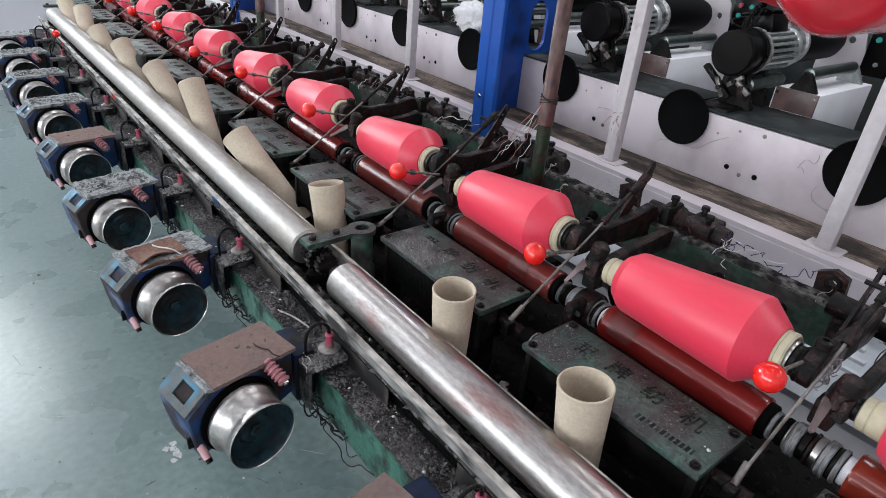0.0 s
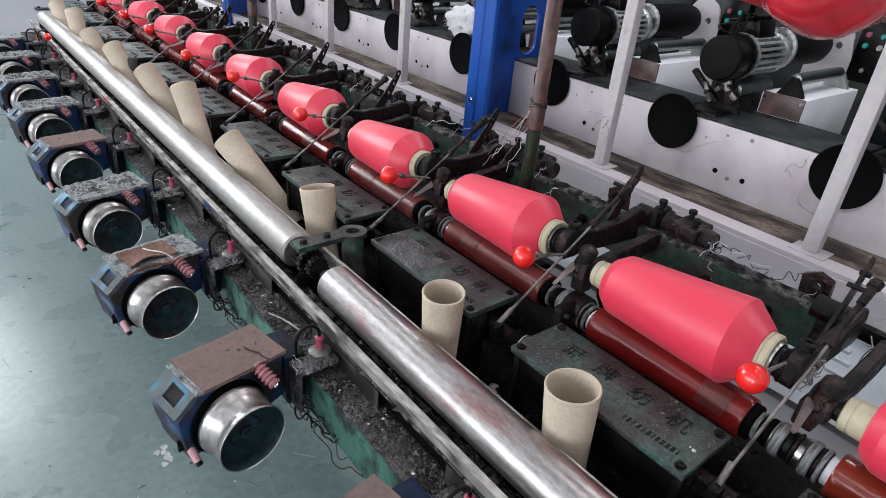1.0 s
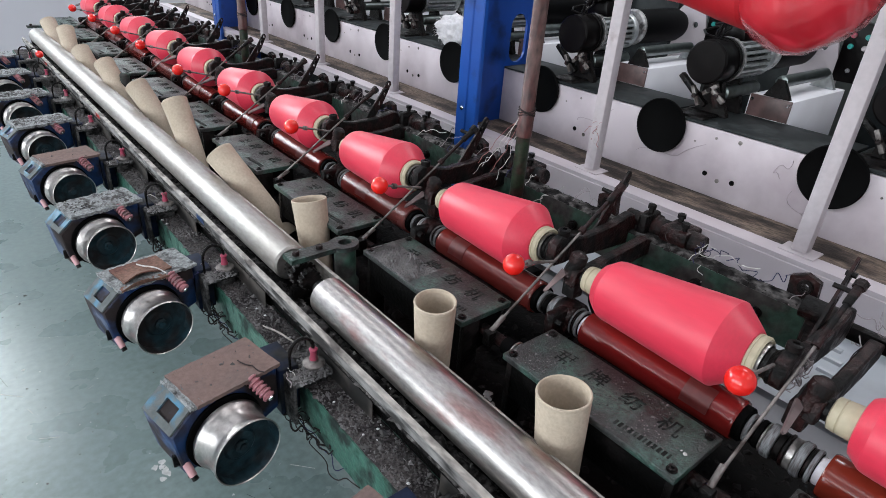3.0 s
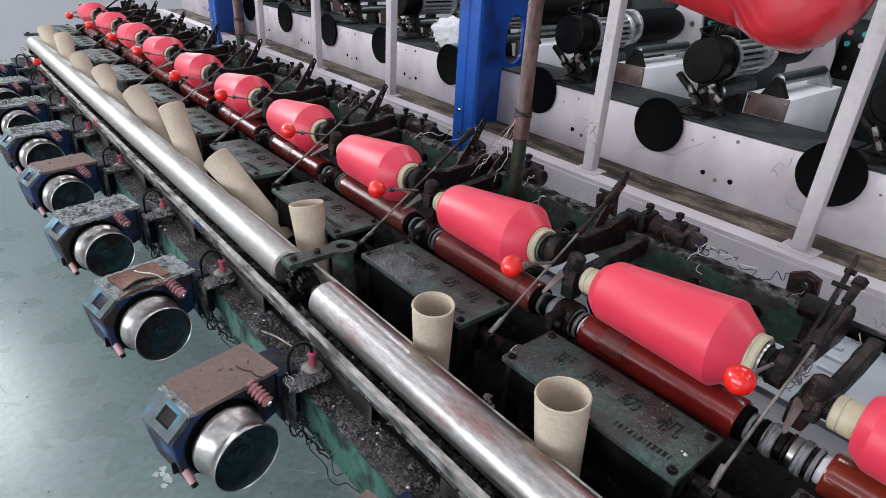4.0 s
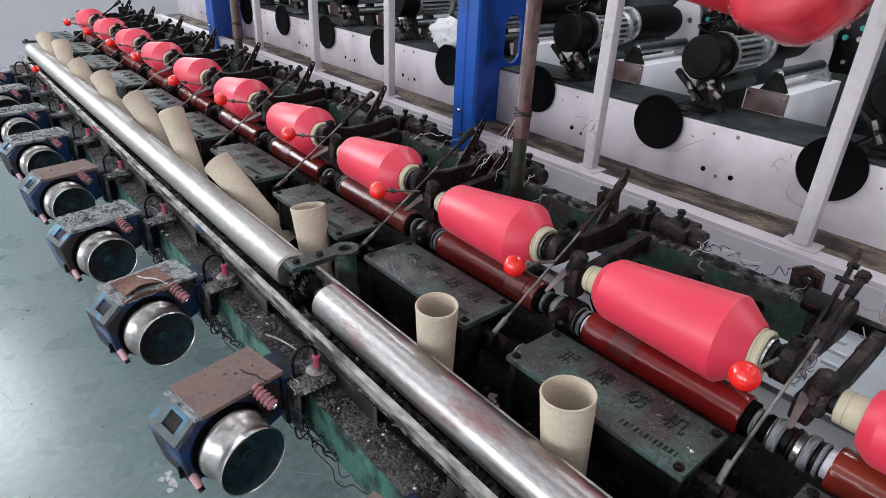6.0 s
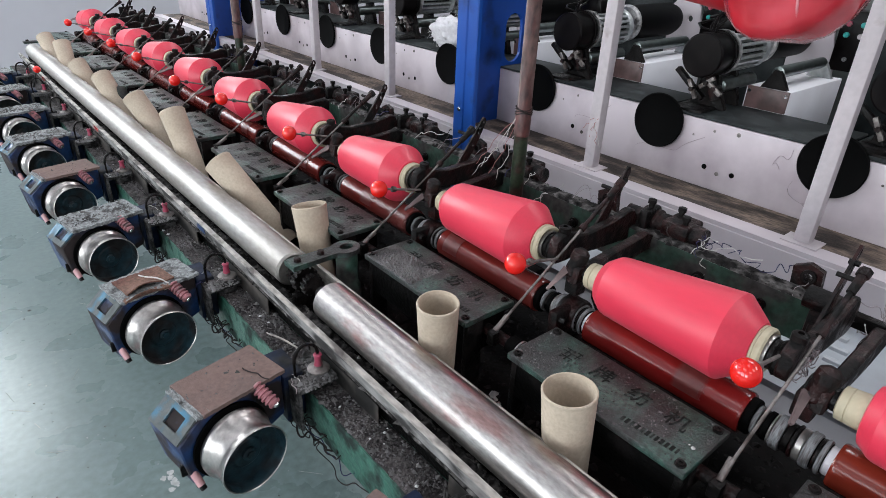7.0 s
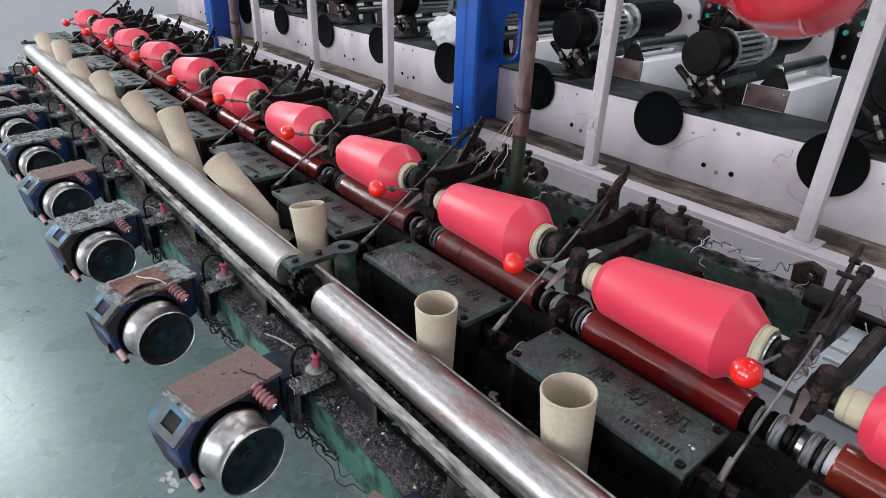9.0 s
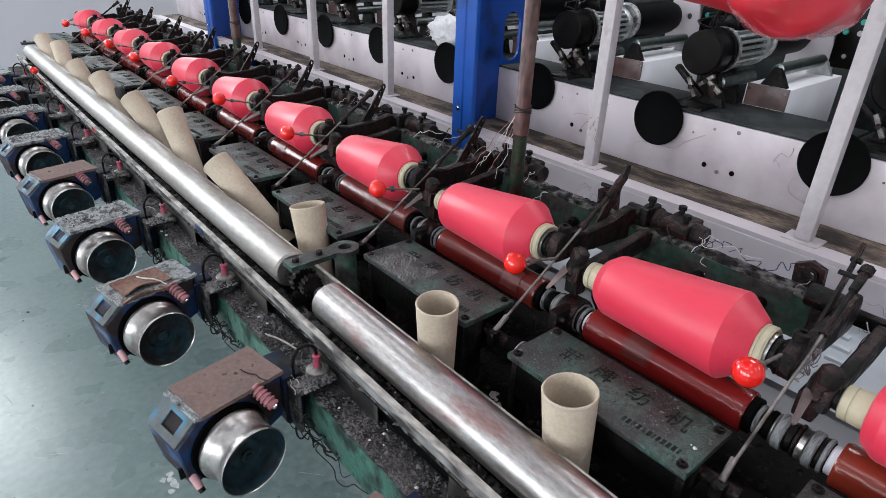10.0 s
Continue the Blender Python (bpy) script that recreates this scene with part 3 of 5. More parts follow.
def yarn_package():
    t = thing("yarn_package", pose(PX, 0.212, PZ, -PT, 0, 0), "bright red yarn wound on a pale paper cone", "yarn package", "yarn packages")
    bm = bmesh.new()
    lathe(bm, [(0.034, -0.146), (0.0405, -0.1455), (0.044, -0.142), (PR - 0.0004, -0.107), (PR, -0.103), (PF, 0.104), (PF - 0.0015, 0.11), (0.042, 0.128), (0.036, 0.13), (0.024, 0.13)], ALONG_Y, 72)
    part("yarn", bm, "yarn", t, smooth=12)
    bm = bmesh.new()
    lathe(bm, [(0.030, -0.160), (0.0345, -0.162), (0.0372, -0.159), (0.0372, -0.1515), (0.0362, -0.151), (0.0362, -0.150), (0.0374, -0.1495), (0.037, -0.138), (0.0265, 0.138), (0.0255, 0.150), (0.0243, 0.1505), (0.0243, 0.152), (0.0255, 0.1525), (0.0245, 0.163), (0.0205, 0.165), (0.0205, 0.155), (0.028, -0.14), (0.030, -0.160)], ALONG_Y, 44)
    part("cone_tube", bm, "card_rim", t, "pale paper cone")
    return t


def drum():
    t = thing("grooved_drum", (0.152, 0, 0.842), "glossy red-brown bakelite grooved winding drum", "drum", "grooved drums")
    bm = bmesh.new()
    n, m = 96, 64
    y0, y1, r = 0.05, 0.352, 0.0355
    rings = []
    for j in range(n + 1):
        y = y0 + (y1 - y0) * j / n
        ring = []
        for i in range(m):
            a = 2 * math.pi * i / m
            g = 0
            u = (j / n - 0.06) / 0.88
            if 0 < u < 1:
                for turn, sgn in ((0, 1), (math.pi, -1)):
                    c = turn + sgn * 2 * math.pi * 1.0 * u
                    dlt = abs((a - c + math.pi) % (2 * math.pi) - math.pi)
                    g = max(g, 0.0005 * max(0, 1 - dlt / 0.13))
            e = 0.002 if j in (0, n) else 0
            ring.append(bm.verts.new(((r - g - e) * math.cos(a), y, (r - g - e) * math.sin(a))))
        rings.append(ring)
    for a, b in zip(rings, rings[1:]):
        for i in range(m):
            k = (i + 1) % m
            bm.faces.new((a[i], b[i], b[k], a[k]))
    bm.faces.new(rings[0])
    bm.faces.new(rings[-1][::-1])
    bmesh.ops.recalc_face_normals(bm, faces=bm.faces[:])
    part("barrel", bm, "drum", t)
    for y, w, r, mat in ((0.352, 0.011, 0.0225, "white_cool"), (0.3632, 0.006, 0.025, "black"), (0.370, 0.005, 0.026, "dark_iron"), (0.3755, 0.006, 0.025, "black"),
                         (0.038, 0.013, 0.030, "black"), (0.030, 0.007, 0.024, "grey_wrap"), (0.022, 0.007, 0.022, "dark_iron"), (0.012, 0.009, 0.024, "black"), (0.007, 0.004, 0.025, "cup_steel"),
                         (-0.008, 0.014, 0.028, "grey_wrap"), (-0.020, 0.011, 0.024, "dark_iron"), (-0.026, 0.005, 0.027, "brown_iron"), (-0.038, 0.011, 0.026, "cup_steel"),
                         (-0.052, 0.013, 0.029, "grey_wrap"), (-0.058, 0.005, 0.0255, "brown_iron"), (-0.066, 0.007, 0.028, "grey_wrap")):
        bm = bmesh.new()
        e = 0.0015
        lathe(bm, [(0, y), (r - e, y), (r, y + e), (r, y + w - e), (r - e, y + w), (0, y + w)], ALONG_Y, 28)
        part("collar", bm, mat, t)
    bm = bmesh.new()
    lathe(bm, [(0, -0.08), (0.013, -0.08), (0.013, 0.37), (0, 0.37)], ALONG_Y, 16)
    part("shaft", bm, "dark_iron", t)
    return t


ROD_END = (0.29, 0.0025, 1.077)


def cradle():
    t = thing("package_cradle", (0, 0, 0), "oily brown cast iron cradle arms holding a package", "cradle", "package cradles")
    bm = bmesh.new()
    prism(bm, [(0.12, 0.955), (0.127, 0.943), (0.16, 0.941), (0.19, 0.946), (0.25, 0.936), (0.31, 0.932), (0.355, 0.928), (0.375, 0.932), (0.384, 0.945), (0.384, 0.975), (0.372, 0.995), (0.355, 0.999), (0.30, 0.987), (0.22, 0.983), (0.185, 0.989), (0.168, 1.0), (0.14, 1.001), (0.122, 0.99)], 0.009, 0.029)
    bmesh.ops.bevel(bm, geom=bm.edges[:], offset=0.003, segments=1, affect="EDGES")
    part("near_arm", bm, "brown_iron", t)
    bm = bmesh.new()
    lathe(bm, [(0, 0), (0.012, 0), (0.012, 0.012), (0.009, 0.014), (0.005, 0.014), (0.005, 0.01), (0, 0.01)], Matrix.Translation((0.155, 0.02, 0.998)), 14)
    part("boss", bm, "dark_iron", t)
    bm = bmesh.new()
    lathe(bm, [(0, 0.028), (0.027, 0.028), (0.029, 0.034), (0.024, 0.04), (0.024, 0.046), (0.027, 0.048), (0.027, 0.056), (0, 0.06)], Matrix.Translation((0.152, 0, 0.962)) @ ALONG_Y, 32)
    part("chuck", bm, "dark_iron", t, "dark steel chuck")
    bm = bmesh.new()
    lathe(bm, [(0.0235, 0.0475), (0.0285, 0.0475), (0.0285, 0.0535), (0.0235, 0.0535), (0.0235, 0.0475)], Matrix.Translation((0.152, 0, 0.962)) @ ALONG_Y, 32)
    part("chuck_ring", bm, "cup_steel", t, "bright steel ring")
    bm = bmesh.new()
    prism(bm, [(0.118, 0.925), (0.16, 0.923), (0.30, 0.922), (0.37, 0.93), (0.375, 0.955), (0.345, 0.97), (0.30, 0.965), (0.18, 0.955), (0.125, 0.96)], 0.384, 0.404)
    bmesh.ops.bevel(bm, geom=bm.edges[:], offset=0.003, segments=1, affect="EDGES")
    part("far_arm", bm, "brown_iron", t)
    bm = bmesh.new()
    lathe(bm, [(0, 0.37), (0.012, 0.37), (0.017, 0.378), (0.017, 0.41), (0.02, 0.412), (0.02, 0.42), (0, 0.42)], Matrix.Translation((0.152, 0, 0.9405)) @ ALONG_Y, 24)
    part("tail_pin", bm, "dark_iron", t)
    bm = bmesh.new()
    prism(bm, [(0.19, 0.915), (0.20, 0.86), (0.23, 0.81), (0.27, 0.78), (0.345, 0.775), (0.358, 0.80), (0.358, 0.90), (0.30, 0.899)], 0.387, 0.399)
    bmesh.ops.bevel(bm, geom=bm.edges[:], offset=0.002, segments=1, affect="EDGES")
    part("arm_web", bm, "dark_iron", t)
    # upright lever with a slotted head
    bm = bmesh.new()
    plate(bm, [(0.256, 0.965), (0.290, 0.965), (0.335, 1.03), (0.359, 1.076), (0.357, 1.085), (0.350, 1.088), (0.344, 1.082), (0.322, 1.05)],
          [oval(0.351, 1.077, 0.0032, 0.005, 10), oval(0.336, 1.05, 0.003, 0.006, 10), oval(0.318, 1.024, 0.003, 0.006, 10)], 0.0295, 0.0345, "y")
    part("lever", bm, "brown_iron", t, "thin perforated lever", smooth=0)
    bm = bmesh.new()
    rod(bm, (0.338, 0.022, 1.062), (0.338, 0.038, 1.062), 0.005, seg=6)
    part("lever_bolt", bm, "dark_iron", t)
    end, start = Vector(ROD_END), Vector((-0.024, 0.006, 0.862))

    def along(s):
        return start.lerp(end, s)
    bm = bmesh.new()
    rod(bm, along(0), along(0.86), 0.0025)
    part("push_rod", bm, "rod_steel", t, "thin worn steel rod")
    bm = bmesh.new()
    rod(bm, along(0.66), along(0.95), 0.0042)
    rod(bm, along(0.66), along(0.69), 0.0068)
    rod(bm, along(0.88), along(0.98), 0.0066, 0.0075)
    rod(bm, along(0.965), along(1.0), 0.010, seg=6)
    part("rod_sleeve", bm, "brown_iron", t)
    bm = bmesh.new()
    rod(bm, along(0.94), along(0.94) + Vector((0, 0.03, 0)), 0.004)
    part("link_pin", bm, "dark_iron", t)
    bm = bmesh.new()
    rod(bm, (-0.03, 0.0055, 0.859), (0.004, 0.009, 0.8755), 0.005)
    part("rod_end", bm, "rod_steel", t)
    bm = bmesh.new()
    box(bm, (-0.042, -0.004, 0.832), (-0.024, 0.014, 0.861), 0.003)
    part("clevis", bm, "dark_iron", t)
    # bearing block between the drums
    bm = bmesh.new()
    box(bm, (0.085, 0.388, 0.795), (0.16, 0.412, 0.872), 0.008)
    lathe(bm, [(0, 0.380), (0.034, 0.380), (0.036, 0.384), (0.036, 0.418), (0.03, 0.424), (0, 0.424)], Matrix.Translation((0.152, 0, 0.842)) @ ALONG_Y, 24)
    box(bm, (0.11, 0.385, 0.67), (0.20, 0.413, 0.80), 0.004)
    part("bearing_block", bm, "brown_iron", t)
    for x, z in ((0.098, 0.858), (0.098, 0.81)):
        bm = bmesh.new()
        lathe(bm, [(0, 0.376), (0.0065, 0.376), (0.008, 0.378), (0.008, 0.389), (0, 0.389)], Matrix.Translation((x, 0, z)) @ ALONG_Y, 6)
        part("bolt", bm, "dark_iron", t)
    # paddle lever
    bm = bmesh.new()
    prism(bm, [(-0.034, -0.002), (-0.03, -0.0032), (-0.012, -0.004), (0.03, -0.007), (0.03, 0.007), (-0.012, 0.004), (-0.03, 0.0032), (-0.034, 0.002)], -0.0025, 0.0025, "z")
    for v in bm.verts:
        v.co = pose(0.095, 0.407, 0.94, 30, -16, 8) @ v.co
    part("paddle", bm, "paddle", t, "worn grey paddle lever")
    bm = bmesh.new()
    rod(bm, (0.118, 0.409, 0.945), (0.165, 0.415, 0.915), 0.007)
    box(bm, (0.15, 0.40, 0.88), (0.18, 0.43, 0.925), 0.004)
    part("paddle_pivot", bm, "brown_iron", t)
    bm = bmesh.new()
    lathe(bm, [(0, 0), (0.012, 0), (0.015, 0.004), (0.0145, 0.03), (0.017, 0.036), (0.016, 0.05), (0.009, 0.056), (0, 0.057)], pose(0.132, 0.404, 0.934, 8, 14, 0), 20)
    part("paddle_knuckle", bm, "brown_iron", t, "brown cast iron knuckle")
    bm = bmesh.new()
    lathe(bm, [(0, 0.396), (0.021, 0.396), (0.024, 0.40), (0.024, 0.412), (0.021, 0.416), (0, 0.416)], Matrix.Translation((0.152, 0, 0.9405)) @ ALONG_Y, 24)
    part("tail_collar", bm, "brown_iron", t)
    return t


def rear_casting():
    t = thing("rear_bracket", (0, 0, 0), "lumpy brown cast iron bracket with bolts on the rear rail", "bracket", "rear brackets")
    bm = bmesh.new()
    lathe(bm, [(0, 0.30), (0.02, 0.30), (0.022, 0.31), (0.022, 0.40), (0.026, 0.405), (0.026, 0.44), (0.016, 0.445), (0.016, 0.48), (0, 0.48)], Matrix.Translation((0.415, 0, 0.968)) @ ALONG_Y, 20)
    part("pivot_barrel", bm, "brown_iron", t)
    bm = bmesh.new()
    box(bm, (0.385, 0.325, 0.955), (0.45, 0.385, 0.99), 0.006)
    part("clamp", bm, "brown_iron", t)
    bm = bmesh.new()
    plate(bm, [(0.075, 0.94), (0.125, 0.94), (0.13, 0.99), (0.105, 1.003), (0.08, 0.995)], [oval(0.1, 0.98, 0.008, 0.008, 12)], 0.405, 0.418, "x")
    part("eye_plate", bm, "brown_iron", t, smooth=0)
    bm = bmesh.new()
    lathe(bm, [(0.008, 0.398), (0.013, 0.398), (0.013, 0.424), (0.008, 0.424), (0.008, 0.398)], Matrix.Translation((0, 0.1, 0.98)) @ ALONG_X, 16)
    part("bushing", bm, "dark_iron", t)
    bm = bmesh.new()
    box(bm, (0.37, 0.41, 0.94), (0.43, 0.432, 1.0), 0.008)
    part("ear", bm, "dark_iron", t)
    for x, y in ((0.40, 0.34), (0.435, 0.37), (0.40, 0.421)):
        bm = bmesh.new()
        z = 0.99 if y < 0.4 else 1.0
        lathe(bm, [(0.006, z - 0.002), (0.006, z + 0.009), (0.009, z + 0.009), (0.009, z + 0.017), (0.007, z + 0.018), (0, z + 0.018)], Matrix.Translation((x, y, 0)), 8)
        part("bolt", bm, "dark_iron", t)
    for y in (0.15, 0.27):
        bm = bmesh.new()
        lathe(bm, [(0, 0.345), (0.007, 0.345), (0.008, 0.347), (0.008, 0.354), (0.012, 0.355), (0.012, 0.3605)], Matrix.Translation((0, y, 0.915)) @ ALONG_X, 12)
        part("rail_bolt", bm, "dark_iron", t)
    return t


def ball_lever(ball):
    bm = bmesh.new()
    s = thing("ball_lever", ball, "glossy red ball knob on a short steel lever", "knob", "ball levers")
    bmesh.ops.create_uvsphere(bm, u_segments=32, v_segments=20, radius=0.0195)
    part("knob", bm, "ball", s)
    bm = bmesh.new()
    rod(bm, (0.017, 0.001, -0.004), (0.118, 0.002, -0.03), 0.0028)
    part("stem", bm, "rod_steel", s)
    bm = bmesh.new()
    rod(bm, (0.036, 0.0012, -0.009), (0.046, 0.0014, -0.0115), 0.0065, seg=6)
    part("nut", bm, "rod_steel", s)
    return s


LID, PKG, DRUM, CRADLE, REAR = lid_box(), yarn_package(), drum(), cradle(), rear_casting()
packages, drums = [PKG], [DRUM]
recoloured_barrels = []       # recoloured drums: orange-brown, then dark brown with glare in the colour
for mat in ("drum_orange", "drum_brown"):
    me = next(o for o in DRUM.children if o.name.startswith("barrel")).data.copy()
    me.materials[0] = M[mat]
    recoloured_barrels.append(me)
for k in UNITS:
    if k == 0:
        continue
    off = Matrix.Translation((0, PITCH * k, 0))
    for src in (LID, CRADLE, REAR) if k > -1 else (LID, CRADLE):
        made = copy_thing(src, off)
        if k == -1 and src is CRADLE:   # this gap has no bearing block
            for o in [c for c in made.children if c.name.startswith(("bearing_block", "bolt", "arm_web"))]:
                bpy.data.objects.remove(o)
    packages.append(copy_thing(PKG, off @ PKG.matrix_basis))
    made = copy_thing(DRUM, off @ DRUM.matrix_basis)
    drums.append(made)
    tagged(made, "glossy dark brown bakelite grooved winding drum with glare in its colour" if k > 0 else "glossy orange-brown bakelite grooved winding drum", "drum", "grooved drums")
    for o in made.children:
        if o.name.startswith("barrel"):
            o.data = recoloured_barrels[k > 0]
BALLS = [(-0.002, 0.025, 1.016), (0.001, 0.430, 0.991), (0.008, 0.856, 0.986), (0.014, 1.288, 1.002), (0.003, 1.722, 1.004), (-0.002, 2.149, 0.982),
         (-0.006, 2.582, 0.997), (0.003, 3.009, 0.989), (0.002, 3.439, 0.983), (-0.003, 3.869, 0.976)]
for b in BALLS:
    ball_lever(b)


# ---- tension heads along the side ----
def cup_profile():
    return [(0.05, 0.634), (0.0645, 0.634), (0.0658, 0.631), (0.0658, 0.624), (0.0645, 0.621), (0.0605, 0.6165), (0.0588, 0.609), (0.0588, 0.588), (0.0605, 0.579), (0.0625, 0.5735), (0.0628, 0.570), (0.0615, 0.5685), (0.0602, 0.570)]


TURN = Matrix.Translation((-0.425, 0.645, 0)) @ pose(0, 0, 0, 0, 0, 9.8) @ Matrix.Translation((0.425, -0.645, 0))


def side_head(kind):
    cover = {"felt": "with a brown felt pad on top", "torn": "with a torn curled felt pad on top", "lint": "grey lint on top"}[kind]
    t = thing("tension_head", (0, 0, 0), "blue head, steel cup, " + cover, "tension head", "tension heads")
    bm = bmesh.new()
    prism(bm, [(-0.345, 0.774), (-0.345, 0.68), (-0.40, 0.662), (-0.50, 0.652), (-0.535, 0.648), (-0.543, 0.70), (-0.548, 0.740), (-0.506, 0.774)], 0.645, 0.745)
    bmesh.ops.bevel(bm, geom=bm.edges[:], offset=0.0025, segments=1, affect="EDGES")
    part("housing", bm, "blue_paint", t).matrix_basis = TURN
    bm = bmesh.new()
    plate(bm, [(0.648, 0.001), (0.742, 0.001), (0.742, 0.0525), (0.648, 0.0525)], [[(0.668, 0.014), (0.708, 0.014), (0.708, 0.042), (0.668, 0.042)]], 0, 0.004, "x")
    ex, ez = Vector((-0.629, 0, 0.777)), Vector((0.777, 0, 0.629))
    for v in bm.verts:
        v.co = Vector((-0.5482, 0, 0.7405)) + ex * v.co.x + ez * v.co.z + Vector((0, v.co.y, 0))
    bmesh.ops.recalc_face_normals(bm, faces=bm.faces[:])
    part("end_plate", bm, "cyan_paint", t, "light blue end plate with a square window", smooth=0).matrix_basis = TURN
    rnd = random.Random({"felt": 1, "torn": 2, "lint": 3}[kind])

    def pad(x0, x1, y0, y1, z, h, mat, name, curl=0.0, rough=0.002, n=26):
        bm = bmesh.new()
        grid = []
        for j in range(9):
            row = []
            for i in range(n + 1):
                u, v = i / n, j / 8
                ex_ = rnd.uniform(-0.0008, 0.0008) if j in (0, 8) or i in (0, n) else 0
                z_ = z + h + rnd.uniform(-rough, rough) + curl * max(0, 1 - v * 2.2) ** 2 * math.sin(math.pi * min(1, u * 1.3))
                row.append(bm.verts.new((x0 + (x1 - x0) * u + ex_ * 0.5, y0 + (y1 - y0) * v + ex_, z_)))
            grid.append(row)
        for a, b in zip(grid, grid[1:]):
            for i in range(n):
                bm.faces.new((a[i], a[i + 1], b[i + 1], b[i]))
        r = bmesh.ops.extrude_face_region(bm, geom=bm.faces[:])
        for g in r["geom"]:
            if isinstance(g, bmesh.types.BMVert):
                g.co.z -= h - 0.0005
        bmesh.ops.recalc_face_normals(bm, faces=bm.faces[:])
        part(name, bm, mat, t, smooth=60).matrix_basis = TURN

    if kind == "felt":
        pad(-0.500, -0.340, 0.640, 0.75, 0.774, 0.008, "felt", "felt_pad", rough=0.0005)
        pad(-0.511, -0.484, 0.644, 0.745, 0.7735, 0.006, "grey_lint", "lint_patch", rough=0.003, n=14)
    elif kind == "torn":
        pad(-0.512, -0.335, 0.642, 0.75, 0.774, 0.007, "grey_lint", "lint_cover", rough=0.002)
        pad(-0.49, -0.385, 0.66, 0.735, 0.781, 0.004, "rust_felt", "felt_pad", curl=0.012, rough=0.0008)
        pad(-0.505, -0.40, 0.638, 0.655, 0.776, 0.005, "rust_felt", "felt_flap", curl=0.010, rough=0.0008)
    else:
        pad(-0.516, -0.333, 0.637, 0.752, 0.774, 0.009, "grey_lint", "lint_cover", rough=0.0018)
    m = TURN @ Matrix.Translation((-0.458, 0, 0.699)) @ ALONG_Y
    bm = bmesh.new()
    lathe(bm, cup_profile(), m, 56)
    part("cup", bm, "cup_steel", t, "bright steel cup with dusty rims")
    bm = bmesh.new()
    lathe(bm, [(0.0606, 0.5696), (0.0595, 0.572), (0.0575, 0.582), (0.0572, 0.594), (0.05, 0.597), (0.03, 0.597), (0.026, 0.594), (0.012, 0.594), (0.012, 0.589), (0.007, 0.587), (0.007, 0.583), (0, 0.583)], m, 48)
    part("cup_face", bm, "cup_dirt", t, "dark greasy inside of the cup")
    bm = bmesh.new()
    lathe(bm, [(0.0, 0.646), (0.071, 0.646), (0.071, 0.640), (0.056, 0.638), (0.05, 0.632), (0, 0.632)], m, 48)
    part("ring", bm, "black", t)
    # ribbed ceramic guide
    c = Matrix.Translation((-0.399, 0.654, 0.776)) @ (Vector((0.024, -0.054, -0.033)).to_track_quat("Z", "Y").to_matrix().to_4x4())
    bm = bmesh.new()
    prof = [(0, 0), (0.008, 0)]
    for i in range(5):
        prof += [(0.0125, 0.003 + i * 0.0085), (0.0125, 0.006 + i * 0.0085), (0.009, 0.0075 + i * 0.0085), (0.009, 0.0095 + i * 0.0085)]
    lathe(bm, prof + [(0.012, 0.0465), (0.01, 0.051), (0, 0.051)], c, 22)
    sp = part("ribbed_guide", bm, "pink", t, "dusty pink ribbed guide")
    bm = bmesh.new()
    lathe(bm, [(0.0055, 0.0505), (0.0055, 0.054), (0.003, 0.056), (0, 0.056)], c, 10)
    part("screw", bm, "chrome", sp)
    # clip at the lower corner
    bm = bmesh.new()
    rod(bm, (-0.534, 0.642, 0.683), (-0.5250, 0.6155, 0.650), 0.0075, 0.0068)
    part("clip", bm, "pink_pale", t, "small pink ceramic pin")
    bm = bmesh.new()
    rod(bm, (-0.5252, 0.616, 0.6505), (-0.5232, 0.611, 0.6435), 0.0058)
    box(bm, (-0.548, 0.636, 0.664), (-0.536, 0.644, 0.688), 0.002)
    part("clip_screw", bm, "dark_iron", t)
    bm = bmesh.new()
    box(bm, (-0.345, 0.652, 0.66), (-0.305, 0.74, 0.765), 0.003)
    part("mounting_block", bm, "blue_dark", t)
    bm = bmesh.new()
    box(bm, (-0.337, 0.612, 0.745), (-0.256, 0.70, 0.757), 0.002)
    box(bm, (-0.337, 0.612, 0.66), (-0.330, 0.66, 0.746), 0.002)
    box(bm, (-0.305, 0.63, 0.718), (-0.26, 0.70, 0.746), 0.002)
    part("bracket", bm, "dust_iron", t)
    bm = bmesh.new()
    pts = [Vector((-0.324, 0.648, 0.755))] + [Vector((-0.300 - 0.024 * math.cos(a), 0.648, 0.795 + 0.028 * math.sin(a))) for a in np.linspace(0, math.pi, 12)] + [Vector((-0.276, 0.648, 0.79))]
    sweep(bm, pts, 0.0035, 8)
    part("hook", bm, "dark_iron", t, "bent dark wire hook")
    bm = bmesh.new()
    lathe(bm, [(0.0, 0.757), (0.021, 0.757), (0.021, 0.760), (0.016, 0.7625), (0.009, 0.763), (0.008, 0.768), (0, 0.768)], Matrix.Translation((-0.276, 0.648, 0)), 22)
    part("washer", bm, "rod_steel", t)
    bm = bmesh.new()
    lathe(bm, [(0.008, 0.767), (0.0085, 0.77), (0.0065, 0.775), (0.0065, 0.786), (0.0085, 0.79), (0.006, 0.793), (0, 0.793)], Matrix.Translation((-0.276, 0.648, 0)), 16)
    part("guide", bm, "pink_deep", t, "deep pink ceramic guide")
    bm = bmesh.new()
    sweep(bm, wander((-0.33, 0.70, 0.66), (-0.306, 0.54, 0.645), 14, 0.03, 0.012, 4), 0.0019)
    part("cable", bm, "dark_thread", t)
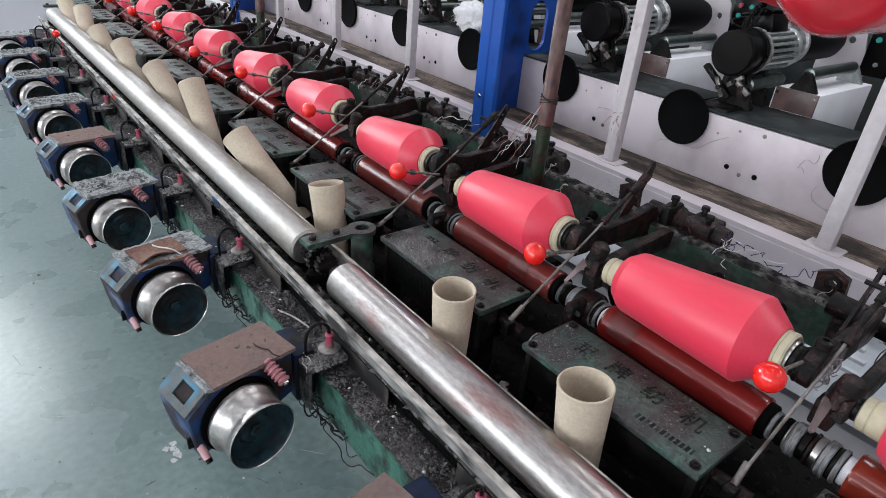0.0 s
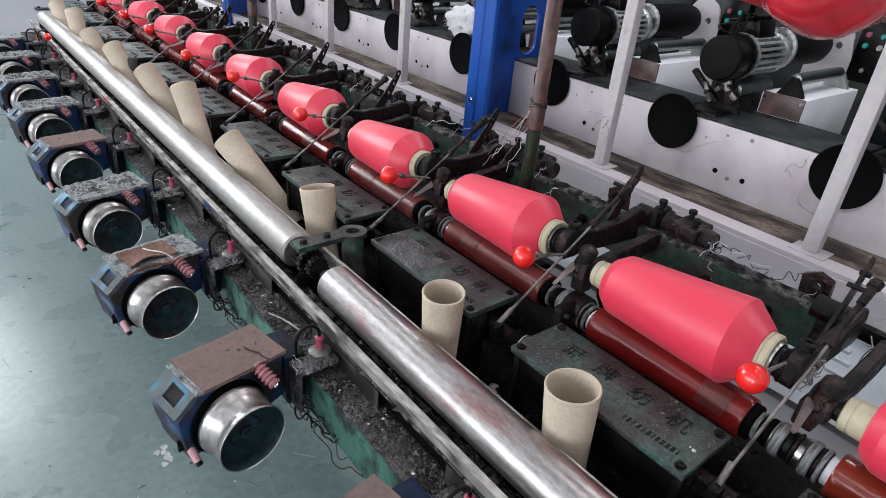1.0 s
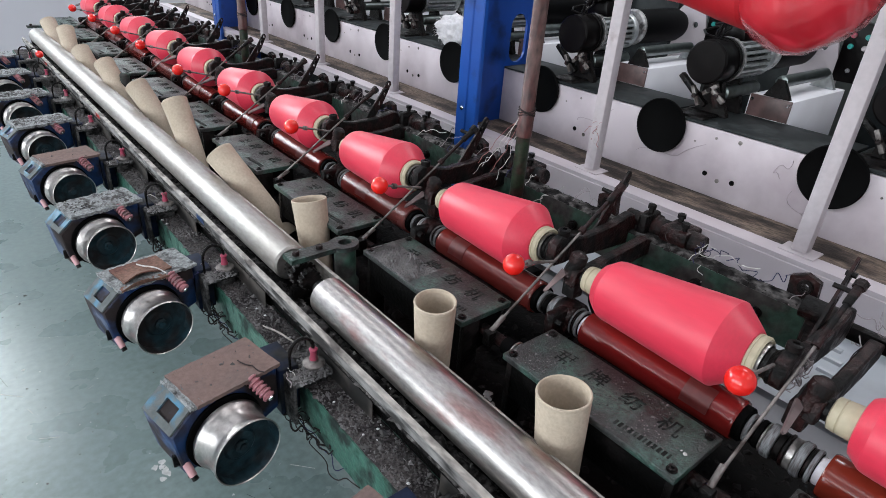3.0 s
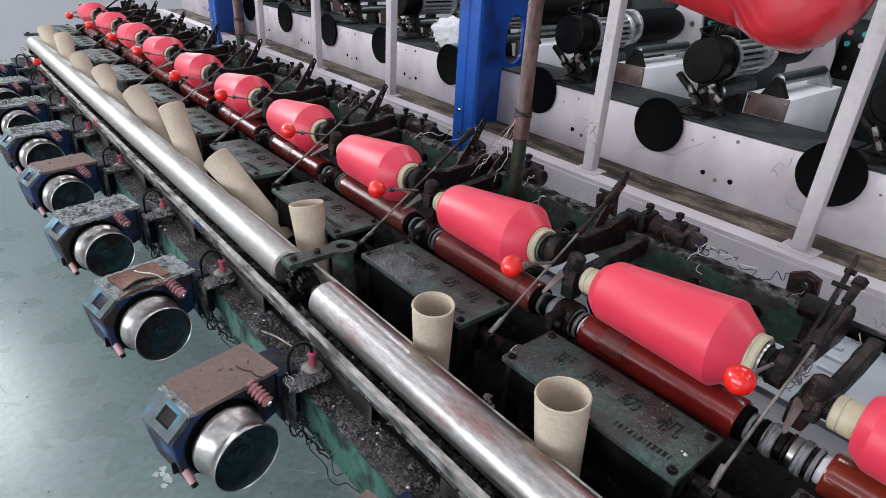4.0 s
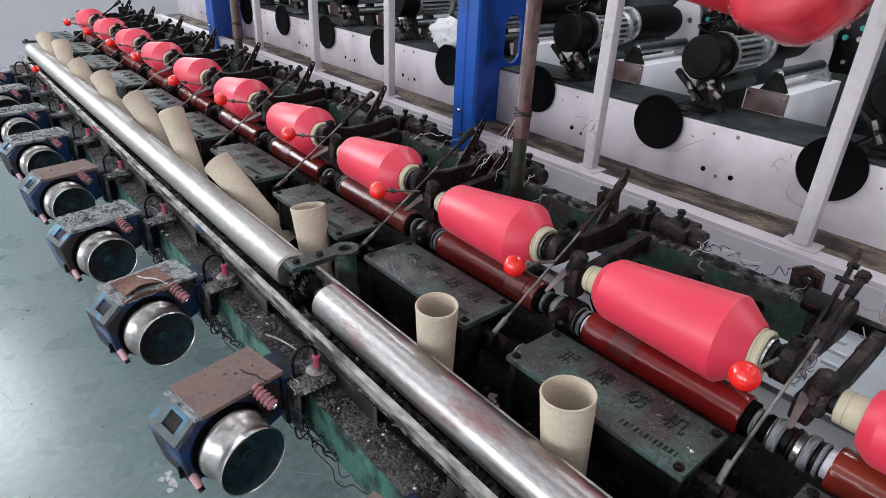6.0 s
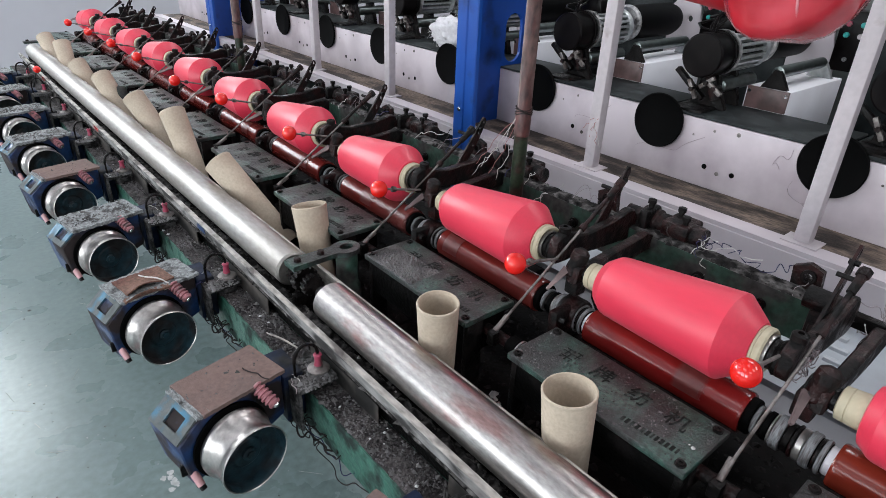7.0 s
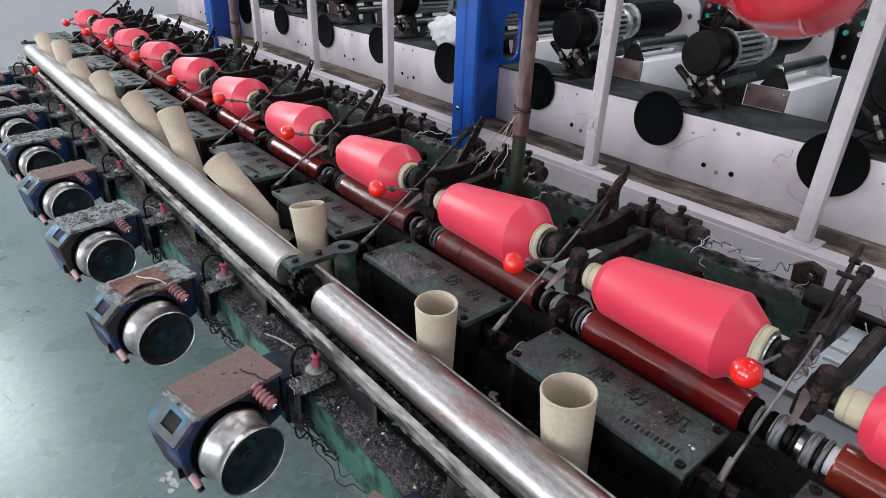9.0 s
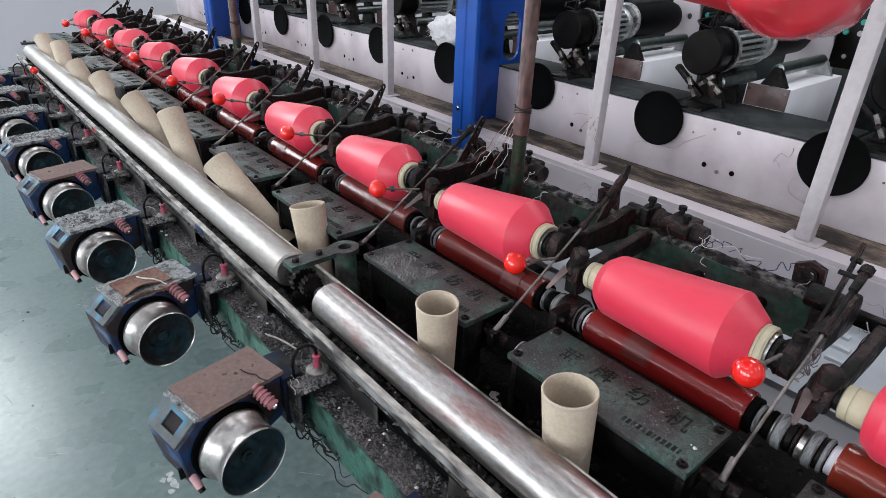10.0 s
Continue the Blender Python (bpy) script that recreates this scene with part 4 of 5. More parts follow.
    for i in range(5):
        bm = bmesh.new()
        sweep(bm, wander((-0.335 + 0.006 * i, 0.66 + 0.012 * i, 0.672), (-0.3055, 0.62 - 0.045 * i, 0.66 - 0.006 * i), 12, 0.018 + 0.007 * i, 0.011, 7 + i), 0.0009 + 0.0002 * (i % 3))
        part("wire", bm, ("dark_thread", "brown_iron", "dark_thread", "blue_thread", "dark_thread")[i], t)
    return t


HEADS = {0: "felt", 1: "torn", -1: "felt", 3: "felt"}
protos = {}
for k in (0, 1, -1, 3, 2, 4, 5, 6, 7):
    kind = HEADS.get(k, "lint")
    m = Matrix.Translation((0, PITCH * k, 0))
    if kind not in protos:
        protos[kind] = side_head(kind)
        protos[kind].matrix_basis = m
    else:
        copy_thing(protos[kind], m)
knob = thing("stop_knob", (-0.276, 3.312, 0.846), "small red ball on a bent wire beside the trough", "knob")
bm = bmesh.new()
bmesh.ops.create_uvsphere(bm, u_segments=20, v_segments=12, radius=0.017)
part("ball", bm, "ball", knob)
bm = bmesh.new()
sweep(bm, [Vector((-0.03 - 0.022 * math.cos(a) + 0.012, 0, 0.03 * math.sin(a) - 0.002)) for a in np.linspace(-0.6, math.pi - 0.3, 10)] + [Vector((-0.035, 0, -0.09))], 0.003)
part("stalk", bm, "dark_iron", knob)


# ---- spare paper cones ----
def paper_cone(base, tip, r0, r1, state):
    t = thing("paper_cone", (0, 0, 0), "empty tan paper cone " + state, "paper cone", "empty paper cones")
    a, b = Vector(base), Vector(tip)
    t.matrix_basis = Matrix.Translation(a) @ (b - a).to_track_quat("Z", "Y").to_matrix().to_4x4()
    h = (b - a).length
    bm = bmesh.new()
    lathe(bm, [(r0 - 0.004, 0), (r0, 0), (r1 - 0.0006, h - 0.006), (r1 - 0.0046, h - 0.006), (r0 - 0.004, 0)], None, 56)
    part("tube", bm, "card", t)
    bm = bmesh.new()
    lathe(bm, [(r1 - 0.0005, h - 0.0062), (r1, h - 0.002), (r1 - 0.0012, h), (r1 - 0.0032, h - 0.0003), (r1 - 0.0046, h - 0.0062)], None, 56)
    part("rim", bm, "card", t, "rounded rim")
    return t


paper_cone((-0.108, 0.182, 0.671), (-0.118, 0.200, 0.93), 0.030, 0.0405, "standing upright beside a cover")
paper_cone((-0.108, 0.498, 0.671), (-0.124, 0.486, 0.93), 0.028, 0.0378, "standing upright beside a cover")
paper_cone((-0.102, 0.925, 0.671), (-0.099, 0.985, 0.93), 0.031, 0.0405, "standing beside a roller bracket")
paper_cone((-0.053, 1.199, 0.727), (-0.145, 1.411, 0.918), 0.029, 0.040, "leaning between the trough and the covers")
paper_cone((-0.116, 1.640, 0.719), (-0.125, 1.816, 0.962), 0.029, 0.040, "leaning between the trough and the covers")
paper_cone((-0.073, 1.967, 0.729), (-0.145, 2.172, 0.936), 0.029, 0.040, "leaning between the trough and the covers")
paper_cone((-0.091, 2.428, 0.711), (-0.145, 2.626, 0.929), 0.029, 0.040, "leaning between the trough and the covers")
paper_cone((-0.089, 2.864, 0.689), (-0.145, 3.063, 0.906), 0.029, 0.040, "leaning between the trough and the covers")
paper_cone((-0.136, 3.284, 0.688), (-0.125, 3.448, 0.939), 0.029, 0.040, "leaning between the trough and the covers")
paper_cone((-0.102, 3.600, 0.699), (-0.145, 3.794, 0.924), 0.029, 0.040, "leaning between the trough and the covers")


post = thing("green_post", (-0.098, 2.528, 0.67), "short dark green painted post between the paper cones", "post")
bm = bmesh.new()
lathe(bm, [(0, 0), (0.021, 0), (0.021, 0.155), (0.018, 0.165), (0.018, 0.225), (0.012, 0.232), (0, 0.232)], None, 24)
part("shaft", bm, "green_paint", post)
bm = bmesh.new()
lathe(bm, [(0.021, 0.118), (0.025, 0.12), (0.025, 0.138), (0.021, 0.14)], None, 24)
part("collar", bm, "dark_iron", post)


# ---- poles on the rear rail ----
def pole(y):
    t = thing("pole", (0.331, y, 0), "rusty brown steel pole with a green foot", "pole", "upright poles")
    bm = bmesh.new()
    lathe(bm, [(0, 0.67), (0.0165, 0.67), (0.0165, 1.095), (0, 1.095)], None, 20)
    part("foot", bm, "olive_paint", t, "greasy green painted foot")
    bm = bmesh.new()
    lathe(bm, [(0.0168, 1.083), (0.0185, 1.085), (0.0185, 1.148), (0.0165, 1.151), (0.0165, 2.6), (0, 2.6)], None, 20)
    part("shaft", bm, "rust_pipe", t)
    bm = bmesh.new()
    for j in range(4):
        sweep(bm, [Vector((0.0195 * math.cos(a), 0.0195 * math.sin(a), 1.136 + 0.004 * j + 0.003 * math.sin(2 * a + j))) for a in np.linspace(0, 6.28, 16)], 0.0011, 5)
    part("wire_tie", bm, "dark_thread", t)
    return t


pole(0.742)
pole(2.33)


# ---- white machine behind ----
DP = 0.489


LX = 0.838


def white_frame():
    t = thing("white_machine_frame", (0, 0, 0), "white sheet-metal base of a winding machine with a dirty board on its ledge", "machine", kind="structure")
    bm = bmesh.new()
    prism(bm, [(0.779, 0.857), (LX, 0.857), (LX, 0.835), (0.787, 0.833), (0.787, 0.4), (0.777, 0.4), (0.777, 0.843), (0.779, 0.845)], Y0 - 1, 1.462)
    part("ledge", bm, "white_paint", t)
    bm = bmesh.new()
    prism(bm, [(0.779, 0.857), (LX, 0.857), (LX, 0.815), (0.777, 0.815), (0.777, 0.843), (0.779, 0.845)], 1.476, 5.0)
    part("ledge", bm, "white_paint", t)
    for y in (1.9, 2.75, 3.6, 4.4):
        bm = bmesh.new()
        box(bm, (0.785, y - 0.02, 0.0), (0.825, y + 0.02, 0.815), 0.002)
        part("ledge_leg", bm, "white_paint", t)
    bm = bmesh.new()
    box(bm, (LX, Y0 - 1, 0.835), (1.05, 1.462, 0.8555))
    box(bm, (LX, 1.476, 0.835), (1.05, 5.0, 0.8555))
    part("board", bm, "wood", t, "dirty stained wooden board")
    bm = bmesh.new()
    box(bm, (0.975, Y0 - 1, 0.8557), (0.99, 1.461, 1.048), 0.002)
    part("panel", bm, "panel_paint", t)
    bm = bmesh.new()
    box(bm, (0.975, 1.478, 0.8557), (0.99, 5.0, 1.048), 0.002)
    part("panel", bm, "panel_paint", t)
    for k in range(-2, 9):
        y = 0.286 + DP * k
        bm = bmesh.new()
        box(bm, (0.978, y + 0.005, 1.049), (1.21, y + DP - 0.005, 1.056), 0.002)
        part("shelf_plate", bm, "shelf_grey", t, "dark grey top plate")
        for dy, dz, r, mat in ((0.232, 0.915, 0.0075, "black"), (0.316, 0.918, 0.0075, "black"), (0.275, 0.907, 0.006, "rod_steel"), (0.241, 1.030, 0.006, "rod_steel"), (0.31, 1.024, 0.004, "rod_steel"), (0.37, 1.0, 0.003, "rod_steel")):
            bm = bmesh.new()
            lathe(bm, [(0, 0.9735), (r * 0.5, 0.9735), (r, 0.9742), (r, 0.9765)], Matrix.Translation((0, y + dy, dz)) @ ALONG_X, 14)
            part("plug" if mat == "black" else "screw", bm, mat, t)
    for y in (-0.41, 0.252, 0.897, 1.985, 2.62, 3.27, 3.92):
        bm = bmesh.new()
        box(bm, (0.823, y - 0.0185, 0.860), (0.857, y + 0.0185, 2.6), 0.003)
        po = part("post", bm, "white_post", t, "white square post")
        bm = bmesh.new()
        box(bm, (0.808, y - 0.042, 0.8560), (0.872, y + 0.042, 0.8600), 0.001)
        part("foot_plate", bm, "white_post", po)
    bm = bmesh.new()
    box(bm, (1.05, Y0 - 1, 0.3), (2.1, 5.0, 0.80))
    part("inner_casing", bm, "shelf_grey", t)
    return t


white_frame()


def guide_disc():
    t = thing("guide_disc", (0, 0, 0), "matt black dished disc on the white panel", "disc", "black discs")
    bm = bmesh.new()
    lathe(bm, [(0.02, 0.9742), (0.074, 0.972), (0.080, 0.969), (0.081, 0.963), (0.078, 0.960), (0.074, 0.962), (0.02, 0.966), (0, 0.966)], Matrix.Translation((0, 0.281, 1.017)) @ ALONG_X, 48)
    part("dish", bm, "black", t)
    return t


def drive_motor():
    t = thing("drive_motor", (0, 0.698, 1.213), "small finned aluminium motor with a black fan cover", "motor", "drive motors")
    bm = bmesh.new()
    lathe(bm, [(0, 1.0), (0.056, 1.0), (0.061, 1.004), (0.062, 1.09), (0.06, 1.093), (0, 1.093)], ALONG_X, 40)
    part("fan_cover", bm, "black_gloss", t)
    for x in (1.072, 1.08, 1.096, 1.103):
        bm = bmesh.new()
        lathe(bm, [(0.055, x), (0.0645, x), (0.0645, x + 0.004), (0.055, x + 0.004), (0.055, x)], ALONG_X, 40)
        part("ring", bm, "worn_steel" if x > 1.08 else "dark_iron", t)
    bm = bmesh.new()
    lathe(bm, [(0, 1.076), (0.046, 1.076), (0.046, 1.28), (0, 1.28)], ALONG_X, 32)
    body = part("stator", bm, "dark_iron", t)
    for i in range(20):
        a = 2 * math.pi * (i + 0.5) / 20
        bm = bmesh.new()
        box(bm, (1.108, -0.0042, 0.0455), (1.275, 0.0042, 0.0595), 0, Matrix.Rotation(a, 4, "X"))
        part("fin", bm, "alu", body, smooth=0)
    bm = bmesh.new()
    lathe(bm, [(0.0, 1.275), (0.057, 1.275), (0.06, 1.281), (0.06, 1.296), (0.03, 1.302), (0.02, 1.32), (0, 1.32)], ALONG_X, 32)
    part("end_bell", bm, "alu", t)
    bm = bmesh.new()
    box(bm, (1.135, -0.042, 0.045), (1.235, 0.042, 0.098), 0.007, Matrix.Rotation(radians(-14), 4, "X"))
    box(bm, (1.128, -0.047, 0.098), (1.242, 0.047, 0.106), 0.003, Matrix.Rotation(radians(-14), 4, "X"))
    part("terminal_box", bm, "black_gloss", t)
    bm = bmesh.new()
    sweep(bm, [Vector(p) for p in ((1.05, -0.02, 0.055), (1.02, 0.03, 0.07), (1.06, 0.06, 0.075), (1.13, 0.05, 0.085), (1.16, 0.02, 0.08))], 0.004)
    part("cable", bm, "black_gloss", t)
    bm = bmesh.new()
    prism(bm, [(-0.06, -0.164), (0.06, -0.164), (0.06, -0.15), (0.04, -0.145), (0.02, -0.04), (-0.02, -0.04), (-0.035, -0.10), (-0.06, -0.15)], 1.08, 1.10, "x")
    part("foot", bm, "dark_iron", t)
    bm = bmesh.new()
    prism(bm, [(-0.05, -0.164), (0.05, -0.164), (0.035, -0.10), (0.02, -0.04), (-0.02, -0.04), (-0.05, -0.15)], 1.18, 1.20, "x")
    part("foot", bm, "dark_iron", t)
    bm = bmesh.new()
    box(bm, (1.03, -0.085, -0.100), (1.05, 0.035, -0.085), 0.002, pose(0, 0, 0, 38, 0, 0))
    part("tension_arm", bm, "dark_iron", t)
    bm = bmesh.new()
    box(bm, (1.035, 0.0, -0.13), (1.06, 0.018, -0.05), 0.002, pose(0, 0, 0, -24, 0, 0))
    part("tension_arm", bm, "brown_iron", t)
    for i in range(4):
        bm = bmesh.new()
        sweep(bm, wander((1.03 + 0.01 * i, -0.01 + 0.01 * i, 0.06), (1.15, 0.0 + 0.01 * i, 0.10), 7, -0.02 - 0.006 * i, 0.012, 80 + i), 0.0032)
        part("cable", bm, "black_gloss", t)
    bm = bmesh.new()
    lathe(bm, [(0, 1.10), (0.016, 1.10), (0.021, 1.103), (0.021, 1.30), (0.016, 1.303), (0, 1.303)], Matrix.Translation((0, -0.02, -0.092)) @ ALONG_X, 24)
    part("pressure_roller", bm, "dark_chrome", t, "dull steel roller under the motor")
    for y, z, a, l in ((-0.045, -0.088, 35, 0.055), (-0.02, -0.075, -40, 0.05), (0.02, -0.10, 60, 0.06)):
        bm = bmesh.new()
        box(bm, (1.022, -l / 2, -0.006), (1.034, l / 2, 0.006), 0.002, pose(0, y, z, a, 0, 0))
        part("linkage", bm, "rod_steel", t, "scuffed steel link")
        bm = bmesh.new()
        rod(bm, (1.016, y, z), (1.06, y, z), 0.007, seg=6)
        part("linkage_nut", bm, "brown_iron", t)
    bm = bmesh.new()
    box(bm, (0.995, -0.04, -0.166), (1.14, 0.06, -0.15), 0.004)
    part("base", bm, "dark_iron", t)
    return t


def black_package():
    t = thing("black_yarn_package", (0, 0.705, 1.222), "black yarn package on a motor-driven spindle", "yarn package", "black yarn packages")
    bm = bmesh.new()
    lathe(bm, [(0.02, 1.335), (0.056, 1.335), (0.063, 1.34), (0.063, 1.35), (0.03, 1.353), (0, 1.353)], ALONG_X, 36)
    part("flange", bm, "worn_steel", t)
    bm = bmesh.new()
    lathe(bm, [(0, 1.35), (0.05, 1.35), (0.061, 1.358), (0.061, 1.61), (0.052, 1.645), (0.02, 1.65), (0, 1.65)], ALONG_X, 44)
    part("yarn", bm, "black_yarn", t)
    bm = bmesh.new()
    lathe(bm, [(0, 1.305), (0.018, 1.305), (0.018, 1.345), (0, 1.345)], ALONG_X, 20)
    part("spindle", bm, "dark_iron", t)
    return t


def cover_box():
    t = thing("roller_cover", (0, 0, 0), "white sheet-metal cover with a chrome roller on top", "cover", "roller covers")
    bm = bmesh.new()
    box(bm, (1.205, 0.515, 0.80), (1.60, 0.640, 1.118), 0.002)
    part("case", bm, "white_cool", t)
    bm = bmesh.new()
    box(bm, (1.198, 0.512, 1.058), (1.2045, 0.634, 1.121), 0.001)
    part("front_flap", bm, "flap_brown", t, "brown-grey front flap")
    bm = bmesh.new()
    lathe(bm, [(0, 1.235), (0.011, 1.235), (0.018, 1.237), (0.018, 1.55), (0.011, 1.552), (0, 1.552)], Matrix.Translation((0, 0.575, 1.163)) @ ALONG_X, 24)
    part("roller", bm, "dark_chrome", t)
    for x in (1.222, 1.548):
        bm = bmesh.new()
        prism(bm, [(0.53, 1.116), (0.61, 1.116), (0.59, 1.15), (0.58, 1.172), (0.562, 1.17), (0.55, 1.15)], x, x + 0.018, "x")
        part("cheek", bm, "dark_iron" if x < 1.3 else "alu", t)
    for y in (0.52, 0.626):
        bm = bmesh.new()
        lathe(bm, [(0, 1.195), (0.005, 1.195), (0.006, 1.1985)], Matrix.Translation((0, y, 1.108)) @ ALONG_X, 10)
        part("screw", bm, "chrome", t)
    return t


def end_station():
    t = thing("control_station", (0, 0.085, 0.025), "black button box beside a white rounded end plate", "control box", "control stations")
    bm = bmesh.new()
    plate(bm, [(0.50, 0.82), (0.66, 0.82), (0.66, 1.22)] + [(0.595 + 0.065 * math.cos(a), 1.22 + 0.06 * math.sin(a)) for a in np.linspace(0.2, math.pi - 0.2, 10)] + [(0.53, 1.22), (0.50, 1.1)], [oval(0.57, 1.2, 0.012, 0.012, 12)], 1.70, 1.71, "x")
    part("end_plate", bm, "white_paint", t, smooth=0)
    bm = bmesh.new()
    box(bm, (1.69, 0.415, 1.10), (1.76, 0.515, 1.29), 0.004)
    bx = part("button_box", bm, "black_gloss", t)
    for (y, z, mat) in ((0.488, 1.25, "pink_deep"), (0.445, 1.25, "led_green"), (0.488, 1.215, "led_green"), (0.445, 1.215, "white_post"), (0.47, 1.14, "chrome")):
        bm = bmesh.new()
        lathe(bm, [(0, 1.682), (0.0075, 1.682), (0.009, 1.685), (0.009, 1.691)], Matrix.Translation((0, y, z)) @ ALONG_X, 16)
        part("button", bm, mat, bx)
    bm = bmesh.new()
    box(bm, (1.72, 0.67, 0.82), (1.76, 0.90, 1.40), 0.004)
    part("dark_screen", bm, "shelf_grey", t)
    return t


protos2 = (guide_disc(), drive_motor(), black_package(), cover_box(), end_station())
for k in range(-2, 8):
    if k:
        for p in protos2:
            copy_thing(p, Matrix.Translation((0, DP * k, 0)) @ p.matrix_basis)

# backdrop added behind the second machine to cover the bright east wall
bm = bmesh.new()
box(bm, (2.1, Y0 - 1, 0.0), (2.15, 5.0, 2.1))
tagged(finish("back_panel", bm, "rear_grey", smooth=0), "dull grey backdrop added behind the white machine", "panel", kind="structure")


def blue_column(y):
    """A channel column: y is the outer side of its web; the flange runs from the web towards smaller y."""
    t = thing("blue_column", (0, 0, 0), "deep blue painted steel column", "column", kind="structure")
    bm = bmesh.new()
    prism(bm, [(0.758, y - 0.007), (0.758, y - 0.052), (0.7625, y - 0.056), (0.7625, y - 0.063), (0.757, y - 0.067), (0.757, y - 0.106), (0.760, y - 0.109), (0.774, y - 0.109), (0.774, y - 0.007)], 0.0, 2.6, "z")
    part("flange", bm, "deep_blue", t)
    bm = bmesh.new()
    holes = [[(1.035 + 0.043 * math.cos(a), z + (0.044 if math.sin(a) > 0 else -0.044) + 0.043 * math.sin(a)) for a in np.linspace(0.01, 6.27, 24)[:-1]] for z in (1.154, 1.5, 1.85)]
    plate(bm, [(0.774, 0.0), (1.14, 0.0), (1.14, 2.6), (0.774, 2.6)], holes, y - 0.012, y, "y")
    part("web", bm, "shade_grease_blue", t, "blue web plate, grease and shade darkening its paint", smooth=0)
    bm = bmesh.new()
    lathe(bm, [(0, 0.752), (0.005, 0.752), (0.008, 0.755), (0.008, 0.7585)], Matrix.Translation((0, y - 0.036, 0.93)) @ ALONG_X, 12)
    part("bolt", bm, "chrome", t)
    return t


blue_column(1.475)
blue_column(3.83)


for y, z in ((1.62, 0.78), (1.66, 0.775), (2.02, 0.77), (2.06, 0.785), (2.5, 0.77)):
    lamp = thing("indicator_lamp", (0.70, y, z), "tiny glowing green indicator lamp in the dark rear bay", "indicator", "indicator lamps")
    bm = bmesh.new()
    bmesh.ops.create_uvsphere(bm, u_segments=10, v_segments=6, radius=0.004)
    part("lens", bm, "led_glow", lamp)
    bm = bmesh.new()
    rod(bm, (0, 0, -z + 0.62), (0, 0, -0.002), 0.003)
    part("stalk", bm, "black", lamp)


# ---- lint, threads, clutter ----
def fluff(name, at, size, seed, label):
    t = thing(name, at, label, "lint")
    bm = bmesh.new()
    bmesh.ops.create_icosphere(bm, subdivisions=4, radius=1)
    for v in bm.verts:
        n = v.co.normalized()
        d = 1 + 0.34 * noise.fractal(n * 1.6 + Vector((seed, 0, 0)), 1.0, 2.0, 4) + 0.10 * noise.noise(n * 12 + Vector((seed, 3, 1)))
        v.co = Vector((n.x * size[0], n.y * size[1], n.z * size[2])) * d
    part("wad", bm, "cotton", t, smooth=180)
    rnd = random.Random(seed)
    bm = bmesh.new()
    for i in range(260):
        a = Vector((rnd.gauss(0, 1), rnd.gauss(0, 1), rnd.gauss(0, 1))).normalized()
        p = Vector((a.x * size[0], a.y * size[1], a.z * size[2]))
        q = p * 1.12 + Vector((rnd.uniform(-1, 1), rnd.uniform(-1, 1), rnd.uniform(-1, 1))) * size[2] * 0.3
        sweep(bm, [p * 0.9, (p + q) / 2 + Vector((0, 0, size[2] * 0.1)), q], 0.0005, 3)
    tagged(part("fibre", bm, "cotton", t), kind="stuff")


fluff("cotton_wad", (1.04, 1.835, 1.118), (0.045, 0.105, 0.062), 3, "white fluffy wad of waste fibre on the grey top plate")


def crumbs(name, rects, count, mat, label, size=(0.001, 0.004), seed=1):
    """Loose crumbs of lint on level surfaces, too many to count."""
    rnd = random.Random(seed)
    areas = [(x1 - x0) * (y1 - y0) for x0, y0, x1, y1, z in rects]
    verts, faces = [], []
    for rc in rnd.choices(range(len(rects)), areas, k=count):
        x0, y0, x1, y1, z = rects[rc]
        c = Vector((rnd.uniform(x0, x1), rnd.uniform(y0, y1), z))
        s = rnd.uniform(*size) * (1 if rnd.random() < 0.93 else 2.2)
        n = len(verts)
        ph = rnd.uniform(0, 6.28)
        for i in range(5):
            a = ph + i * 1.2566
            r = s * rnd.uniform(0.5, 1.4)
            verts.append((c.x + r * math.cos(a), c.y + r * math.sin(a), z - 0.0003))
        verts.append((c.x + rnd.uniform(-s, s) * 0.4, c.y + rnd.uniform(-s, s) * 0.4, z + s * rnd.uniform(0.4, 1.0)))
        faces += [(n + i, n + (i + 1) % 5, n + 5) for i in range(5)]
    me = bpy.data.meshes.new(name)
    me.from_pydata(verts, [], faces)
    me.materials.append(M[mat])
    return tagged(new(name, me), label, "lint", kind="stuff")


def lint_layer(name, x0, x1, y0, y1, z, h, mat, label, nx=10, step=0.012, seed=1):
    """A lumpy blanket of lint on a level surface."""
    ny = int((y1 - y0) / step)
    vs, fs = [], []
    for j in range(ny + 1):
        for i in range(nx + 1):
            x, y = x0 + (x1 - x0) * i / nx, y0 + (y1 - y0) * j / ny
            n = noise.fractal(Vector((x * 60, y * 60, seed)), 1.0, 2.0, 3)
            edge = 0 if i in (0, nx) else 1
            vs.append((x + (0.003 * noise.noise(Vector((y * 90, seed, i))) if not edge else 0), y, z + max(0.0002, h * (0.55 + 0.6 * n)) * edge))
    w = nx + 1
    for j in range(ny):
        for i in range(nx):
            a = j * w + i
            fs.append((a, a + 1, a + w + 1, a + w))
    me = bpy.data.meshes.new(name)
    me.from_pydata(vs, [], fs)
    me.materials.append(M[mat])
    for p in me.polygons:
        p.use_smooth = True
    return tagged(new(name, me), label, "lint", kind="stuff")


